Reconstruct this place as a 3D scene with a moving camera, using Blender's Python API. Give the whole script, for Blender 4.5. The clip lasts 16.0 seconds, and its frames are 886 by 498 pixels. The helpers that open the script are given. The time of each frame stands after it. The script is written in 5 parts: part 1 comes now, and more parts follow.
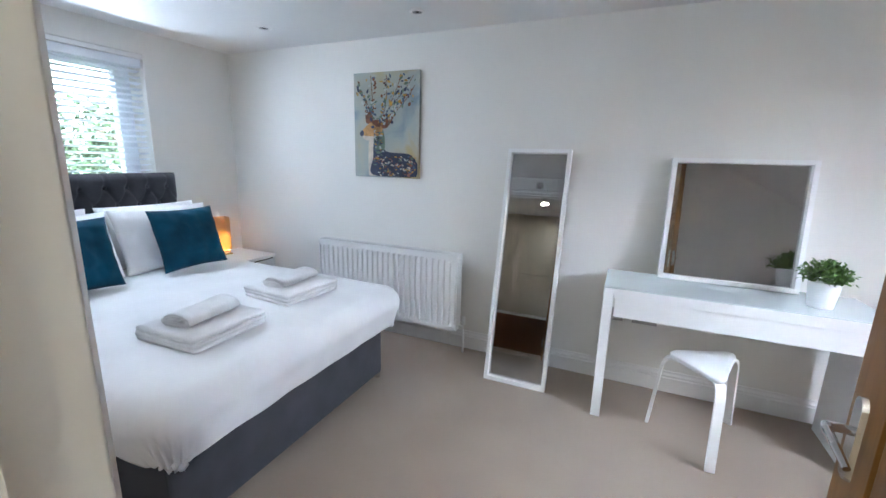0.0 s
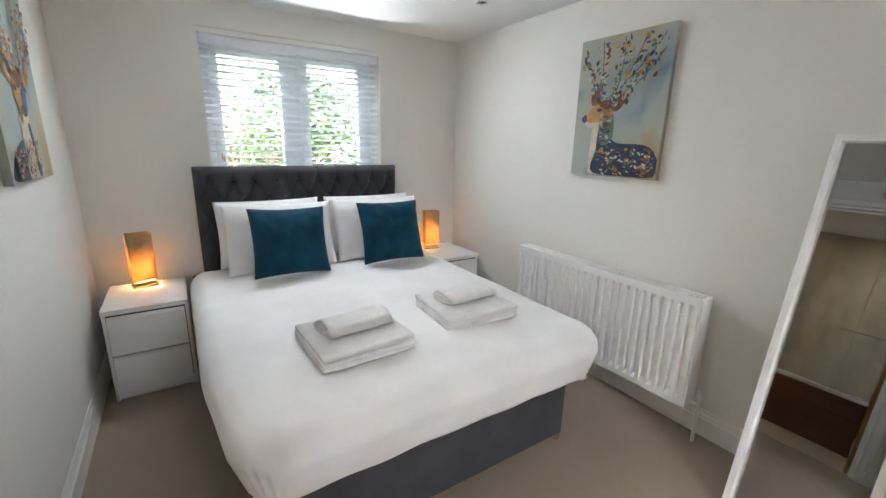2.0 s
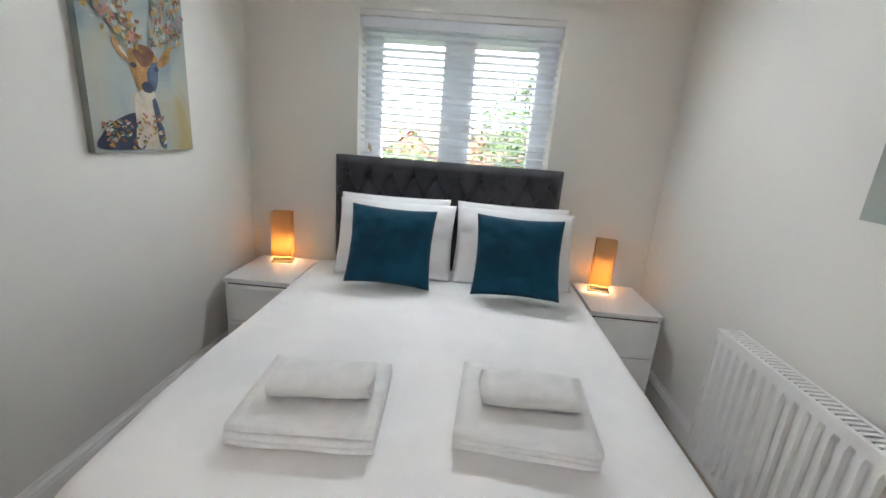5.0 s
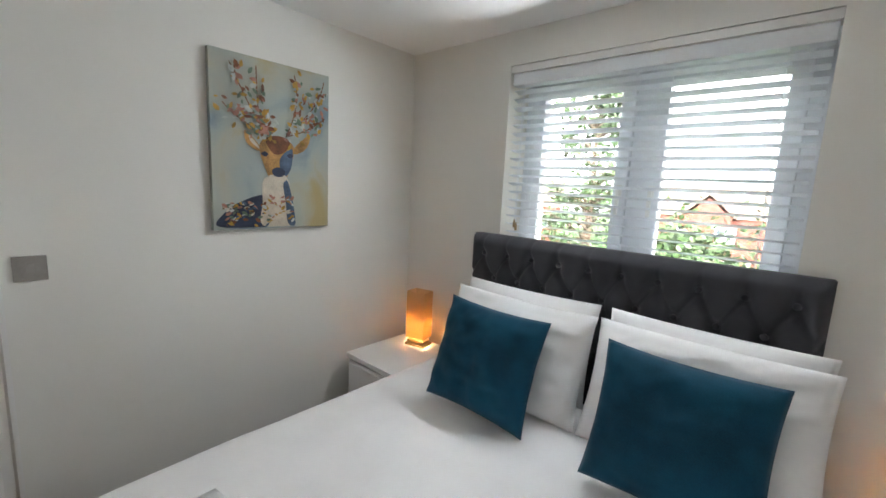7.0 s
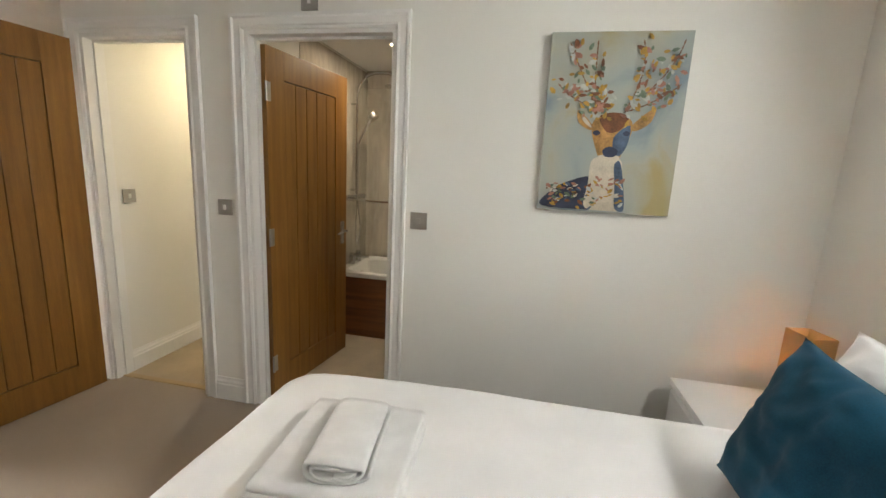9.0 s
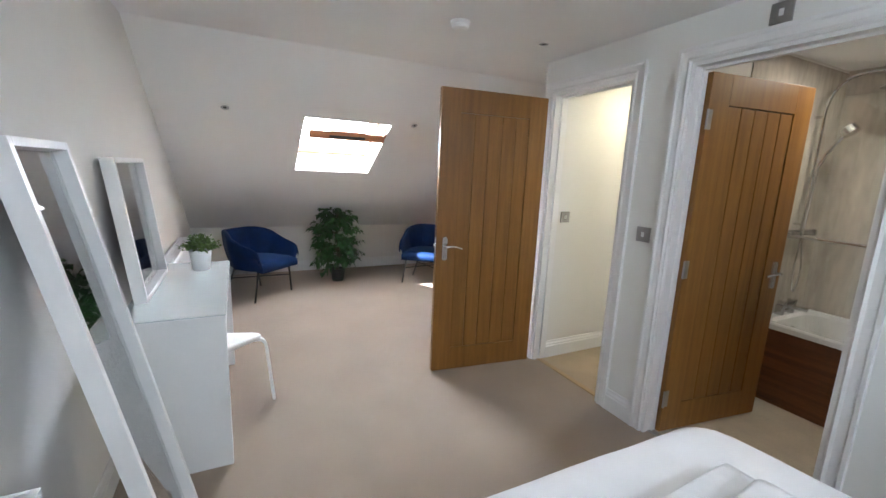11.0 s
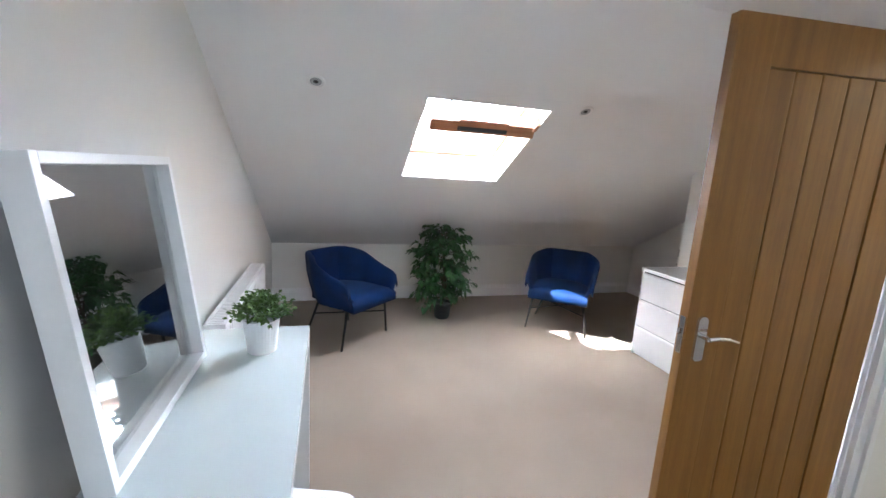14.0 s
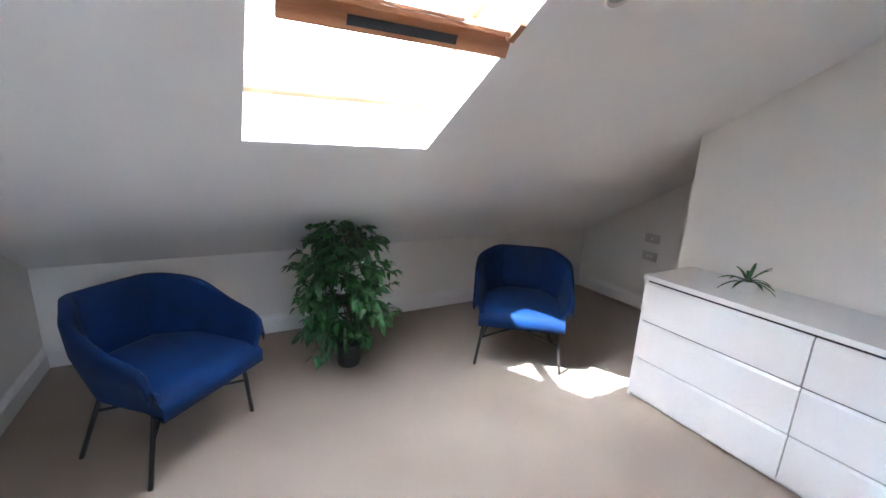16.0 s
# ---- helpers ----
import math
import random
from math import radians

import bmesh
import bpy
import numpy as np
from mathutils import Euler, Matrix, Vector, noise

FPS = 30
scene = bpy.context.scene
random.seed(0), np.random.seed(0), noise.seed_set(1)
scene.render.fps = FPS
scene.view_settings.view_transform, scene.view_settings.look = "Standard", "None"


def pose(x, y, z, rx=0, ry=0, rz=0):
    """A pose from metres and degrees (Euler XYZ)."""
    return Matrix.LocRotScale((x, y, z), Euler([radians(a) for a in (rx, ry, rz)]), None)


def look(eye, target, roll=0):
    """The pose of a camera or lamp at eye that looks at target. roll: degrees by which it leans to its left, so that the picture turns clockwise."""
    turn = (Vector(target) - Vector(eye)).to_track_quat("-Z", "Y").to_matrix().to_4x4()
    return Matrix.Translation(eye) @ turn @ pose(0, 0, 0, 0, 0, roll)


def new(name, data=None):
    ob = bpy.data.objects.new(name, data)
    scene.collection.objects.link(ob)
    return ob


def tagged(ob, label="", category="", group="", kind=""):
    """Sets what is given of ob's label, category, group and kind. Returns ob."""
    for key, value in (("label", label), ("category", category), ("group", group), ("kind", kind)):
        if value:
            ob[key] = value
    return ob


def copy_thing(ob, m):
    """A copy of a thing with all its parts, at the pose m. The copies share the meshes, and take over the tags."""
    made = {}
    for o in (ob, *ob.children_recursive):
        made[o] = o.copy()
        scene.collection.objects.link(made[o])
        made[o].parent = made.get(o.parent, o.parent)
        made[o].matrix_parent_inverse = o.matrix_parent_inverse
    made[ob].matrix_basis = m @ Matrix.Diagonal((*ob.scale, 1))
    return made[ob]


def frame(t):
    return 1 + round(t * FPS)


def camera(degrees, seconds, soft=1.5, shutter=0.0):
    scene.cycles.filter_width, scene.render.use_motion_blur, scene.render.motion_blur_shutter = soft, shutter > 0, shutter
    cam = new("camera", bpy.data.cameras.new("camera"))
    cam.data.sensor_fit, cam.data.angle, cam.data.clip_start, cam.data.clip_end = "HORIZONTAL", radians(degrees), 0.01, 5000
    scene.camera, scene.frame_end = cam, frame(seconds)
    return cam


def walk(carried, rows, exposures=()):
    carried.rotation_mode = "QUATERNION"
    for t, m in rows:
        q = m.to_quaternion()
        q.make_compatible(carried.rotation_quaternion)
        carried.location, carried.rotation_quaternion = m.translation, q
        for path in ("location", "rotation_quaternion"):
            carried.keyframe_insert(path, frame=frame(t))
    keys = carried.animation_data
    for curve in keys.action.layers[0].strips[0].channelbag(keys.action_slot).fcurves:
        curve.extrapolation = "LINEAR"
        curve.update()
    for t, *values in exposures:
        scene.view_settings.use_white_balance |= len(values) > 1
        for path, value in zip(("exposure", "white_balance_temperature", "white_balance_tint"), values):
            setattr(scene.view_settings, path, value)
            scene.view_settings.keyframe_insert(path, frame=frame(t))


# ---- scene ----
cam = camera(94.4, 16.0)
PATH = [
    (0, (-0.109, 0.214, 1.435), (1.708, 1.014, 1.0), 1.5),
    (0.5, (0.162, 0.32, 1.454), (1.751, 1.445, 0.993), 1.6),
    (1, (0.343, 0.392, 1.455), (1.711, 1.773, 0.982), 2.2),
    (1.5, (0.46, 0.409, 1.456), (1.642, 1.947, 0.97), 1.9),
    (2, (0.533, 0.409, 1.447), (1.584, 2.038, 0.954), 1.2),
    (2.5, (0.611, 0.424, 1.446), (1.58, 2.103, 0.952), 1.1),
    (3, (0.723, 0.512, 1.435), (1.643, 2.228, 0.975), 3.6),
    (3.5, (0.863, 0.588, 1.447), (1.544, 2.414, 0.997), 4.9),
    (3.7, (0.943, 0.617, 1.433), (1.433, 2.505, 0.989), 5.0),
    (5.8, (1.826, 1.221, 1.445), (1.425, 3.1, 0.888), 3.0),
    (6, (1.907, 1.32, 1.451), (1.369, 3.174, 0.93), 2.7),
    (6.5, (1.944, 1.552, 1.501), (1.121, 3.344, 1.168), 2.6),
    (7, (1.969, 1.75, 1.515), (0.661, 3.232, 1.212), 2.8),
    (7.5, (2.07, 1.996, 1.52), (0.388, 3.014, 1.152), 0.8),
    (8, (2.067, 2.168, 1.493), (0.272, 2.957, 1.101), 1.1),
    (8.5, (2.032, 2.303, 1.497), (0.101, 2.644, 1.105), 3.2),
    (9, (2.019, 2.364, 1.423), (0.09, 1.986, 1.051), 2.9),
    (9.5, (2.002, 2.347, 1.428), (0.261, 1.445, 1.032), 1.4),
    (10, (2.044, 2.364, 1.466), (0.592, 1.037, 1.108), 1.0),
    (12.3, (2.247, 1.966, 1.472), (1.734, 0.072, 1.081), 2.0),
    (12.5, (2.267, 1.851, 1.462), (1.767, -0.046, 1.075), 1.7),
    (13, (2.23, 1.532, 1.435), (1.737, -0.373, 1.076), 2.1),
    (13.5, (2.168, 1.218, 1.471), (1.66, -0.684, 1.114), 2.1),
    (14, (2.131, 0.867, 1.48), (1.589, -1.022, 1.112), 3.4),
    (14.5, (2.022, 0.537, 1.461), (1.501, -1.356, 1.084), 5.1),
    (15, (1.892, 0.173, 1.473), (1.316, -1.697, 1.056), 4.9),
    (15.5, (1.832, -0.213, 1.461), (1.076, -2.006, 1.001), 4.6),
    (16, (1.67, -0.538, 1.434), (0.732, -2.24, 0.96), 2.6),
]
walk(cam, [(t, look(eye, target, roll)) for t, eye, target, roll in PATH],
     exposures=[(0, 3.1, 5400, 10), (0.8, 3.0, 6350, 10), (3.5, 2.9, 6350, 10), (6, 2.65, 6450, 10), (7, 2.55, 6500, 10), (8, 2.8, 7800, 10), (9, 2.98, 7200, 10), (9.8, 3.1, 5950, 10), (12.5, 3.15, 5750, 10), (16, 3.25, 5350, 10)])


# ---- light ----
SUN_DIR = Vector((1.36, 0.20, 1.62)).normalized()
world = bpy.data.worlds.new("sky")
scene.world = world
world.use_nodes = True
wn = world.node_tree
sky = wn.nodes.new("ShaderNodeTexSky")
sky.sky_type = 'NISHITA'
sky.sun_disc = False
sky.sun_elevation = math.asin(SUN_DIR.z)
sky.sun_rotation = math.atan2(SUN_DIR.x, SUN_DIR.y)
sky.air_density, sky.dust_density, sky.ozone_density = 1.0, 6.0, 1.0
wn.nodes["Background"].inputs["Strength"].default_value = 0.08
wn.links.new(sky.outputs[0], wn.nodes["Background"].inputs["Color"])


def lamp(name, kind, m, energy, color, size=0.1, size_y=None):
    d = bpy.data.lights.new(name, kind)
    d.energy, d.color = energy, color
    if kind == 'SUN':
        d.angle = radians(0.5)
    elif kind == 'AREA':
        d.shape, d.size, d.size_y = 'RECTANGLE', size, size_y or size
    else:
        d.shadow_soft_size = size
    ob = new(name, d)
    ob.matrix_world = m
    return ob


lamp("sun", 'SUN', look(SUN_DIR * 20, (0, 0, 0)), 5.0, (1.0, 0.95, 0.88))
# area lamps added in place of sky light entering at the window and rooflight
lamp("window_daylight", 'AREA', look((1.35, 5.1, 4.1), (1.35, 3.6, 1.55)), 18, (0.88, 0.94, 1.0), 2.2, 1.6)
# strip lamp added at the blind's head to brighten the bedroom, no real fitting
head = lamp("window_head_fill", 'AREA', look((1.35, 3.598, 2.112), (1.35, 0.6, 0.55)), 2.5, (0.90, 0.95, 1.0), 1.2, 0.022)
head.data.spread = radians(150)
lamp("rooflight_daylight", 'AREA', look((1.185, -2.20, 2.02), (1.185, -1.55, 0.9)), 5.5, (0.93, 0.96, 1.0), 0.7, 0.75)

# lit ceiling spots of the hall and the bathroom
lamp("hall_light", 'AREA', look((-0.75, 0.25, 2.25), (-0.75, 0.25, 0)), 0.75, (1.0, 0.84, 0.55), 0.09)
# unseen lamp added to brighten the stairwell, no window or spot stands there
lamp("stair_fill", 'AREA', look((-1.9, -0.4, 2.28), (-1.9, -0.4, 0)), 1.5, (1.0, 0.97, 0.92), 0.6)
lamp("bathroom_light", 'AREA', look((-1.0, 1.35, 2.27), (-1.0, 1.35, 0)), 1.0, (1.0, 0.88, 0.70), 0.09)


# ---- materials ----
def mat(name, color, rough=0.6, metal=0.0, var=0.06, scale=4.0, fine=120.0, bump=0.05, dist=0.002, coat=0.0, sheen=0.0, stretch=(1, 1, 1), dark=None, spec=0.5):
    m = bpy.data.materials.new(name)
    m.use_nodes = True
    n, l = m.node_tree.nodes, m.node_tree.links
    b = n["Principled BSDF"]
    b.inputs["Roughness"].default_value = rough
    b.inputs["Metallic"].default_value = metal
    b.inputs["Coat Weight"].default_value = coat
    b.inputs["Sheen Weight"].default_value = sheen
    b.inputs["Specular IOR Level"].default_value = spec
    tc = n.new("ShaderNodeTexCoord")
    mp = n.new("ShaderNodeMapping")
    mp.inputs["Scale"].default_value = stretch
    l.new(tc.outputs["Object"], mp.inputs["Vector"])
    big, small = n.new("ShaderNodeTexNoise"), n.new("ShaderNodeTexNoise")
    big.inputs["Scale"].default_value, big.inputs["Detail"].default_value = scale, 4
    small.inputs["Scale"].default_value, small.inputs["Detail"].default_value = fine, 3
    for t in (big, small):
        l.new(mp.outputs[0], t.inputs["Vector"])
    ramp = n.new("ShaderNodeMix")
    ramp.data_type = 'RGBA'
    d = dark or tuple(c * (1 - 2.2 * var) for c in color)
    ramp.inputs["A"].default_value = (*d, 1)
    ramp.inputs["B"].default_value = (*(min(1, c * (1 + var)) for c in color), 1)
    add = n.new("ShaderNodeMath")
    add.operation = 'ADD'
    half = n.new("ShaderNodeMath")
    half.operation = 'MULTIPLY'
    half.inputs[1].default_value = 0.45
    l.new(small.outputs["Fac"], half.inputs[0])
    l.new(big.outputs["Fac"], add.inputs[0])
    l.new(half.outputs[0], add.inputs[1])
    mr = n.new("ShaderNodeMapRange")
    mr.inputs["From Min"].default_value, mr.inputs["From Max"].default_value = 0.45, 0.98
    l.new(add.outputs[0], mr.inputs["Value"])
    l.new(mr.outputs[0], ramp.inputs["Factor"])
    l.new(ramp.outputs["Result"], b.inputs["Base Color"])
    if bump:
        bp = n.new("ShaderNodeBump")
        bp.inputs["Strength"].default_value, bp.inputs["Distance"].default_value = bump, dist
        l.new(small.outputs["Fac"], bp.inputs["Height"])
        l.new(bp.outputs[0], b.inputs["Normal"])
    return m


def glass(name, rough=0.0, tint=(1, 1, 1)):
    m = bpy.data.materials.new(name)
    m.use_nodes = True
    b = m.node_tree.nodes["Principled BSDF"]
    b.inputs["Base Color"].default_value = (*tint, 1)
    b.inputs["Roughness"].default_value = rough
    b.inputs["Transmission Weight"].default_value = 1
    b.inputs["IOR"].default_value = 1.45
    return m


def wood(name, light, dark, rough=0.45, axis='Z', ring=9.0, random_part=0.3):
    m = mat(name, light, rough, var=0.1, scale=2.5, fine=40, bump=0.12, dist=0.001, dark=dark,
            stretch={'Z': (14, 14, 0.8), 'X': (0.8, 14, 14), 'Y': (14, 0.8, 14)}[axis])
    n, l = m.node_tree.nodes, m.node_tree.links
    info = n.new("ShaderNodeObjectInfo")
    hsv = n.new("ShaderNodeHueSaturation")
    mr = n.new("ShaderNodeMapRange")
    mr.inputs["To Min"].default_value, mr.inputs["To Max"].default_value = 1 - random_part / 2, 1 + random_part / 2
    l.new(info.outputs["Random"], mr.inputs["Value"])
    l.new(mr.outputs[0], hsv.inputs["Value"])
    b = n["Principled BSDF"]
    src = b.inputs["Base Color"].links[0].from_socket
    l.new(src, hsv.inputs["Color"])
    l.new(hsv.outputs[0], b.inputs["Base Color"])
    return m


def emit(name, color, strength):
    m = bpy.data.materials.new(name)
    m.use_nodes = True
    b = m.node_tree.nodes["Principled BSDF"]
    b.inputs["Base Color"].default_value = (*color, 1)
    b.inputs["Emission Color"].default_value = (*color, 1)
    b.inputs["Emission Strength"].default_value = strength
    return m


WALL = mat("wall_paint", (0.80, 0.785, 0.74), 0.85, var=0.015, scale=1.3, fine=260, bump=0.08, dist=0.0008)
CEIL = mat("ceiling_paint", (0.82, 0.815, 0.80), 0.9, var=0.015, scale=1.0, fine=200, bump=0.08, dist=0.0008)
GLOSS = mat("white_gloss_trim", (0.82, 0.81, 0.79), 0.35, var=0.02, scale=3, fine=60, bump=0.03)
CARPET = mat("beige_carpet", (0.35, 0.275, 0.205), 0.97, var=0.05, scale=2.4, fine=300, bump=0.9, dist=0.006, sheen=0.25, spec=0.1)
HALLCARPET = mat("hall_carpet", (0.52, 0.41, 0.27), 0.97, var=0.15, scale=2.6, fine=300, bump=0.9, dist=0.006, sheen=0.2, spec=0.1)
VINYL = mat("bath_floor", (0.55, 0.47, 0.36), 0.5, var=0.08, scale=5)
OAK = wood("oiled_oak", (0.25, 0.116, 0.023), (0.175, 0.076, 0.014), 0.42, random_part=0.10)
PINE = wood("rooflight_pine", (0.42, 0.19, 0.085), (0.28, 0.11, 0.045), 0.4, 'X')
WALNUT = wood("walnut_panel", (0.22, 0.085, 0.028), (0.11, 0.04, 0.014), 0.4, 'Y')
WHITE = mat("white_foil_furniture", (0.83, 0.83, 0.82), 0.28, var=0.015, scale=3, fine=80, bump=0.02)
UPVC = mat("white_upvc", (0.80, 0.83, 0.87), 0.3, var=0.02, bump=0.0)
SLAT = mat("white_slat", (0.82, 0.85, 0.89), 0.45, var=0.03, scale=6, fine=90, bump=0.03)
LINEN = mat("white_cotton", (0.84, 0.83, 0.825), 0.9, var=0.03, scale=5, fine=900, bump=0.25, dist=0.001, sheen=0.2, spec=0.2)
TOWEL = mat("white_terry", (0.84, 0.83, 0.82), 0.97, var=0.05, scale=14, fine=500, bump=0.9, dist=0.003, sheen=0.3, spec=0.1)
GREY = mat("charcoal_weave", (0.056, 0.056, 0.064), 0.9, var=0.12, scale=8, fine=700, bump=0.5, dist=0.001, sheen=0.15, spec=0.2)
TEAL = mat("teal_velvet", (0.003, 0.055, 0.098), 0.75, var=0.22, scale=5, fine=300, bump=0.2, dist=0.001, sheen=0.04, spec=0.2)
NAVY = mat("blue_velvet", (0.0006, 0.019, 0.085), 0.7, var=0.25, scale=4, fine=300, bump=0.2, dist=0.001, sheen=0.02, spec=0.2)
BLACK = mat("black_metal", (0.018, 0.017, 0.017), 0.45, var=0.1, bump=0.0)
CHROME = mat("chrome", (0.72, 0.72, 0.73), 0.16, 1.0, var=0.02, bump=0.0)
STEEL = mat("brushed_steel", (0.42, 0.40, 0.38), 0.38, 1.0, var=0.06, scale=20, bump=0.05, stretch=(1, 12, 1))
BRASS = mat("warm_metal", (0.50, 0.36, 0.20), 0.35, 0.8, var=0.05, bump=0.0)
MIRROR = mat("mirror_silver", (0.90, 0.91, 0.90), 0.004, 1.0, var=0.0, bump=0.0)
GLASS = glass("clear_glass", 0.0, (0.97, 0.99, 0.98))
TOPGLASS = mat("table_glass", (0.66, 0.72, 0.71), 0.02, var=0.01, bump=0.0, coat=1.0)
POT = mat("white_ceramic", (0.82, 0.82, 0.82), 0.35, var=0.02, bump=0.0)
SOIL = mat("soil", (0.03, 0.022, 0.015), 0.95, var=0.3, fine=90, bump=0.6)
LEAF = mat("dark_leaf", (0.032, 0.115, 0.024), 0.4, var=0.35, scale=22, fine=120, bump=0.1)
LEAF2 = mat("light_leaf", (0.13, 0.23, 0.045), 0.5, var=0.40, scale=40, fine=150, bump=0.1)
TREELEAF = mat("tree_leaf", (0.042, 0.075, 0.022), 0.6, var=0.45, scale=1.3, fine=8, bump=0.0)
BARK = mat("bark", (0.10, 0.07, 0.045), 0.9, var=0.3, scale=8, fine=40, bump=0.6, stretch=(4, 4, 1))
RADPAINT = mat("radiator_enamel", (0.83, 0.83, 0.82), 0.3, var=0.02, bump=0.0)
TILE = mat("stone_wall_panel", (0.56, 0.51, 0.44), 0.25, var=0.16, scale=2.2, fine=14, bump=0.03, stretch=(2.2, 2.2, 0.6))
BRICK = mat("red_brick", (0.20, 0.062, 0.042), 0.9, var=0.2, scale=2, fine=14, bump=0.3)
ROOF = mat("brown_roof_tile", (0.13, 0.095, 0.075), 0.9, var=0.2, scale=2, fine=12, bump=0.3)
GRASS = mat("lawn", (0.05, 0.08, 0.025), 0.95, var=0.3, scale=0.4, fine=6, bump=0.2)
DARKGLASS = mat("far_window_glass", (0.05, 0.06, 0.07), 0.1, var=0.1, bump=0.0)
RENDER = mat("pale_render", (0.6, 0.56, 0.5), 0.9, var=0.1)
WHITEPLASTIC = mat("white_plastic", (0.8, 0.8, 0.78), 0.4, var=0.02, bump=0.0)
# near-black; paints the shade in radiator and drawer gaps, also plain dark parts
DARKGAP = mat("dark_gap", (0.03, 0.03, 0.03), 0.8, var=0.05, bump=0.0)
SHADE = mat("linen_shade", (0.40, 0.29, 0.17), 0.9, var=0.08, scale=12, fine=500, bump=0.3, dist=0.001)
_b = SHADE.node_tree.nodes["Principled BSDF"]
_t = SHADE.node_tree.nodes.new("ShaderNodeBsdfTranslucent")
_t.inputs["Color"].default_value = (0.80, 0.54, 0.25, 1)
_x = SHADE.node_tree.nodes.new("ShaderNodeMixShader")
_x.inputs[0].default_value = 0.32
SHADE.node_tree.links.new(_b.outputs[0], _x.inputs[1])
SHADE.node_tree.links.new(_t.outputs[0], _x.inputs[2])
SHADE.node_tree.links.new(_x.outputs[0], SHADE.node_tree.nodes["Material Output"].inputs["Surface"])
BULB = emit("warm_bulb", (1.0, 0.70, 0.36), 6)
SPOT = emit("lit_downlight", (1.0, 0.86, 0.62), 12)


# ---- building helpers ----
def box(bm, x0, x1, y0, y1, z0, z1, m=None):
    vs = [bm.verts.new(Vector((x, y, z))) for z in (z0, z1) for y in (y0, y1) for x in (x0, x1)]
    if m is not None:
        for v in vs:
            v.co = m @ v.co
    for f in ((0, 2, 3, 1), (4, 5, 7, 6), (0, 1, 5, 4), (2, 6, 7, 3), (0, 4, 6, 2), (1, 3, 7, 5)):
        bm.faces.new([vs[i] for i in f])
    return vs


def mesh(name, bm, material, parent=None, bevel=0.0, smooth=False, seg=2, m=None):
    if bevel:
        bmesh.ops.bevel(bm, geom=list(bm.edges), offset=bevel, segments=seg, affect='EDGES', profile=0.6, clamp_overlap=True)
    bmesh.ops.recalc_face_normals(bm, faces=bm.faces)
    d = bpy.data.meshes.new(name)
    bm.to_mesh(d)
    bm.free()
    for k in (material if isinstance(material, (list, tuple)) else (material,)):
        d.materials.append(k)
    if smooth:
        for p in d.polygons:
            p.use_smooth = True
    ob = new(name, d)
    if parent is not None:
        ob.parent = parent
    if m is not None:
        ob.matrix_basis = m
    return ob


def boxes(name, items, material, parent=None, bevel=0.0, m=None):
    bm = bmesh.new()
    for it in items:
        box(bm, *it)
    return mesh(name, bm, material, parent, bevel, m=m)


def thing(name, label, category, m=None, group=""):
    ob = new(name)
    ob.empty_display_size = 0.1
    if m is not None:
        ob.matrix_basis = m
    return tagged(ob, label, category, group)


def struct(ob, label="", category=""):
    return tagged(ob, label, category, kind="structure")


def tube(bm, pts, r, n=10, close=True):
    rings = []
    pts = [Vector(p) for p in pts]
    for i, p in enumerate(pts):
        a = pts[max(0, i - 1)]
        b = pts[min(len(pts) - 1, i + 1)]
        q = (b - a).to_track_quat('Z', 'Y')
        rr = r[i] if isinstance(r, (list, tuple)) else r
        rings.append([bm.verts.new(p + q @ Vector((rr * math.cos(k * math.tau / n), rr * math.sin(k * math.tau / n), 0))) for k in range(n)])
    for a, b in zip(rings, rings[1:]):
        for k in range(n):
            bm.faces.new((a[k], a[(k + 1) % n], b[(k + 1) % n], b[k]))
    if close:
        bm.faces.new(rings[0][::-1])
        bm.faces.new(rings[-1])


def lathe(bm, prof, n=24, at=(0, 0, 0)):
    rings = [[bm.verts.new((at[0] + r * math.cos(k * math.tau / n), at[1] + r * math.sin(k * math.tau / n), at[2] + z)) for k in range(n)] for r, z in prof]
    for a, b in zip(rings, rings[1:]):
        for k in range(n):
            bm.faces.new((a[k], a[(k + 1) % n], b[(k + 1) % n], b[k]))
    bm.faces.new(rings[0][::-1])
    bm.faces.new(rings[-1])


def arc(p0, p1, p2, n=8):
    p0, p1, p2 = Vector(p0), Vector(p1), Vector(p2)
    return [(1 - t) ** 2 * p0 + 2 * t * (1 - t) * p1 + t * t * p2 for t in (i / n for i in range(n + 1))]


# ---- plan ----
LX, RX = 0.025, 2.70          # bedroom side walls
NY, SY = 3.605, -3.72         # window wall, knee wall
CZ = 2.30                     # flat ceiling
TH = 0.115                    # partition thickness
AX, BX = -0.95, -1.87         # alcove behind the dresser, far recess
ALY = -0.25                   # return wall of the alcove
NIBY = -2.08
RISE = 0.574                  # slope of the roof
EO = (-0.145, 0.550)          # entry opening
BO = (0.888, 1.700)            # bathroom opening
OH = 2.075                    # opening height
WX0, WX1, WZ0, WZ1 = 0.735, 1.965, 1.02, 2.135

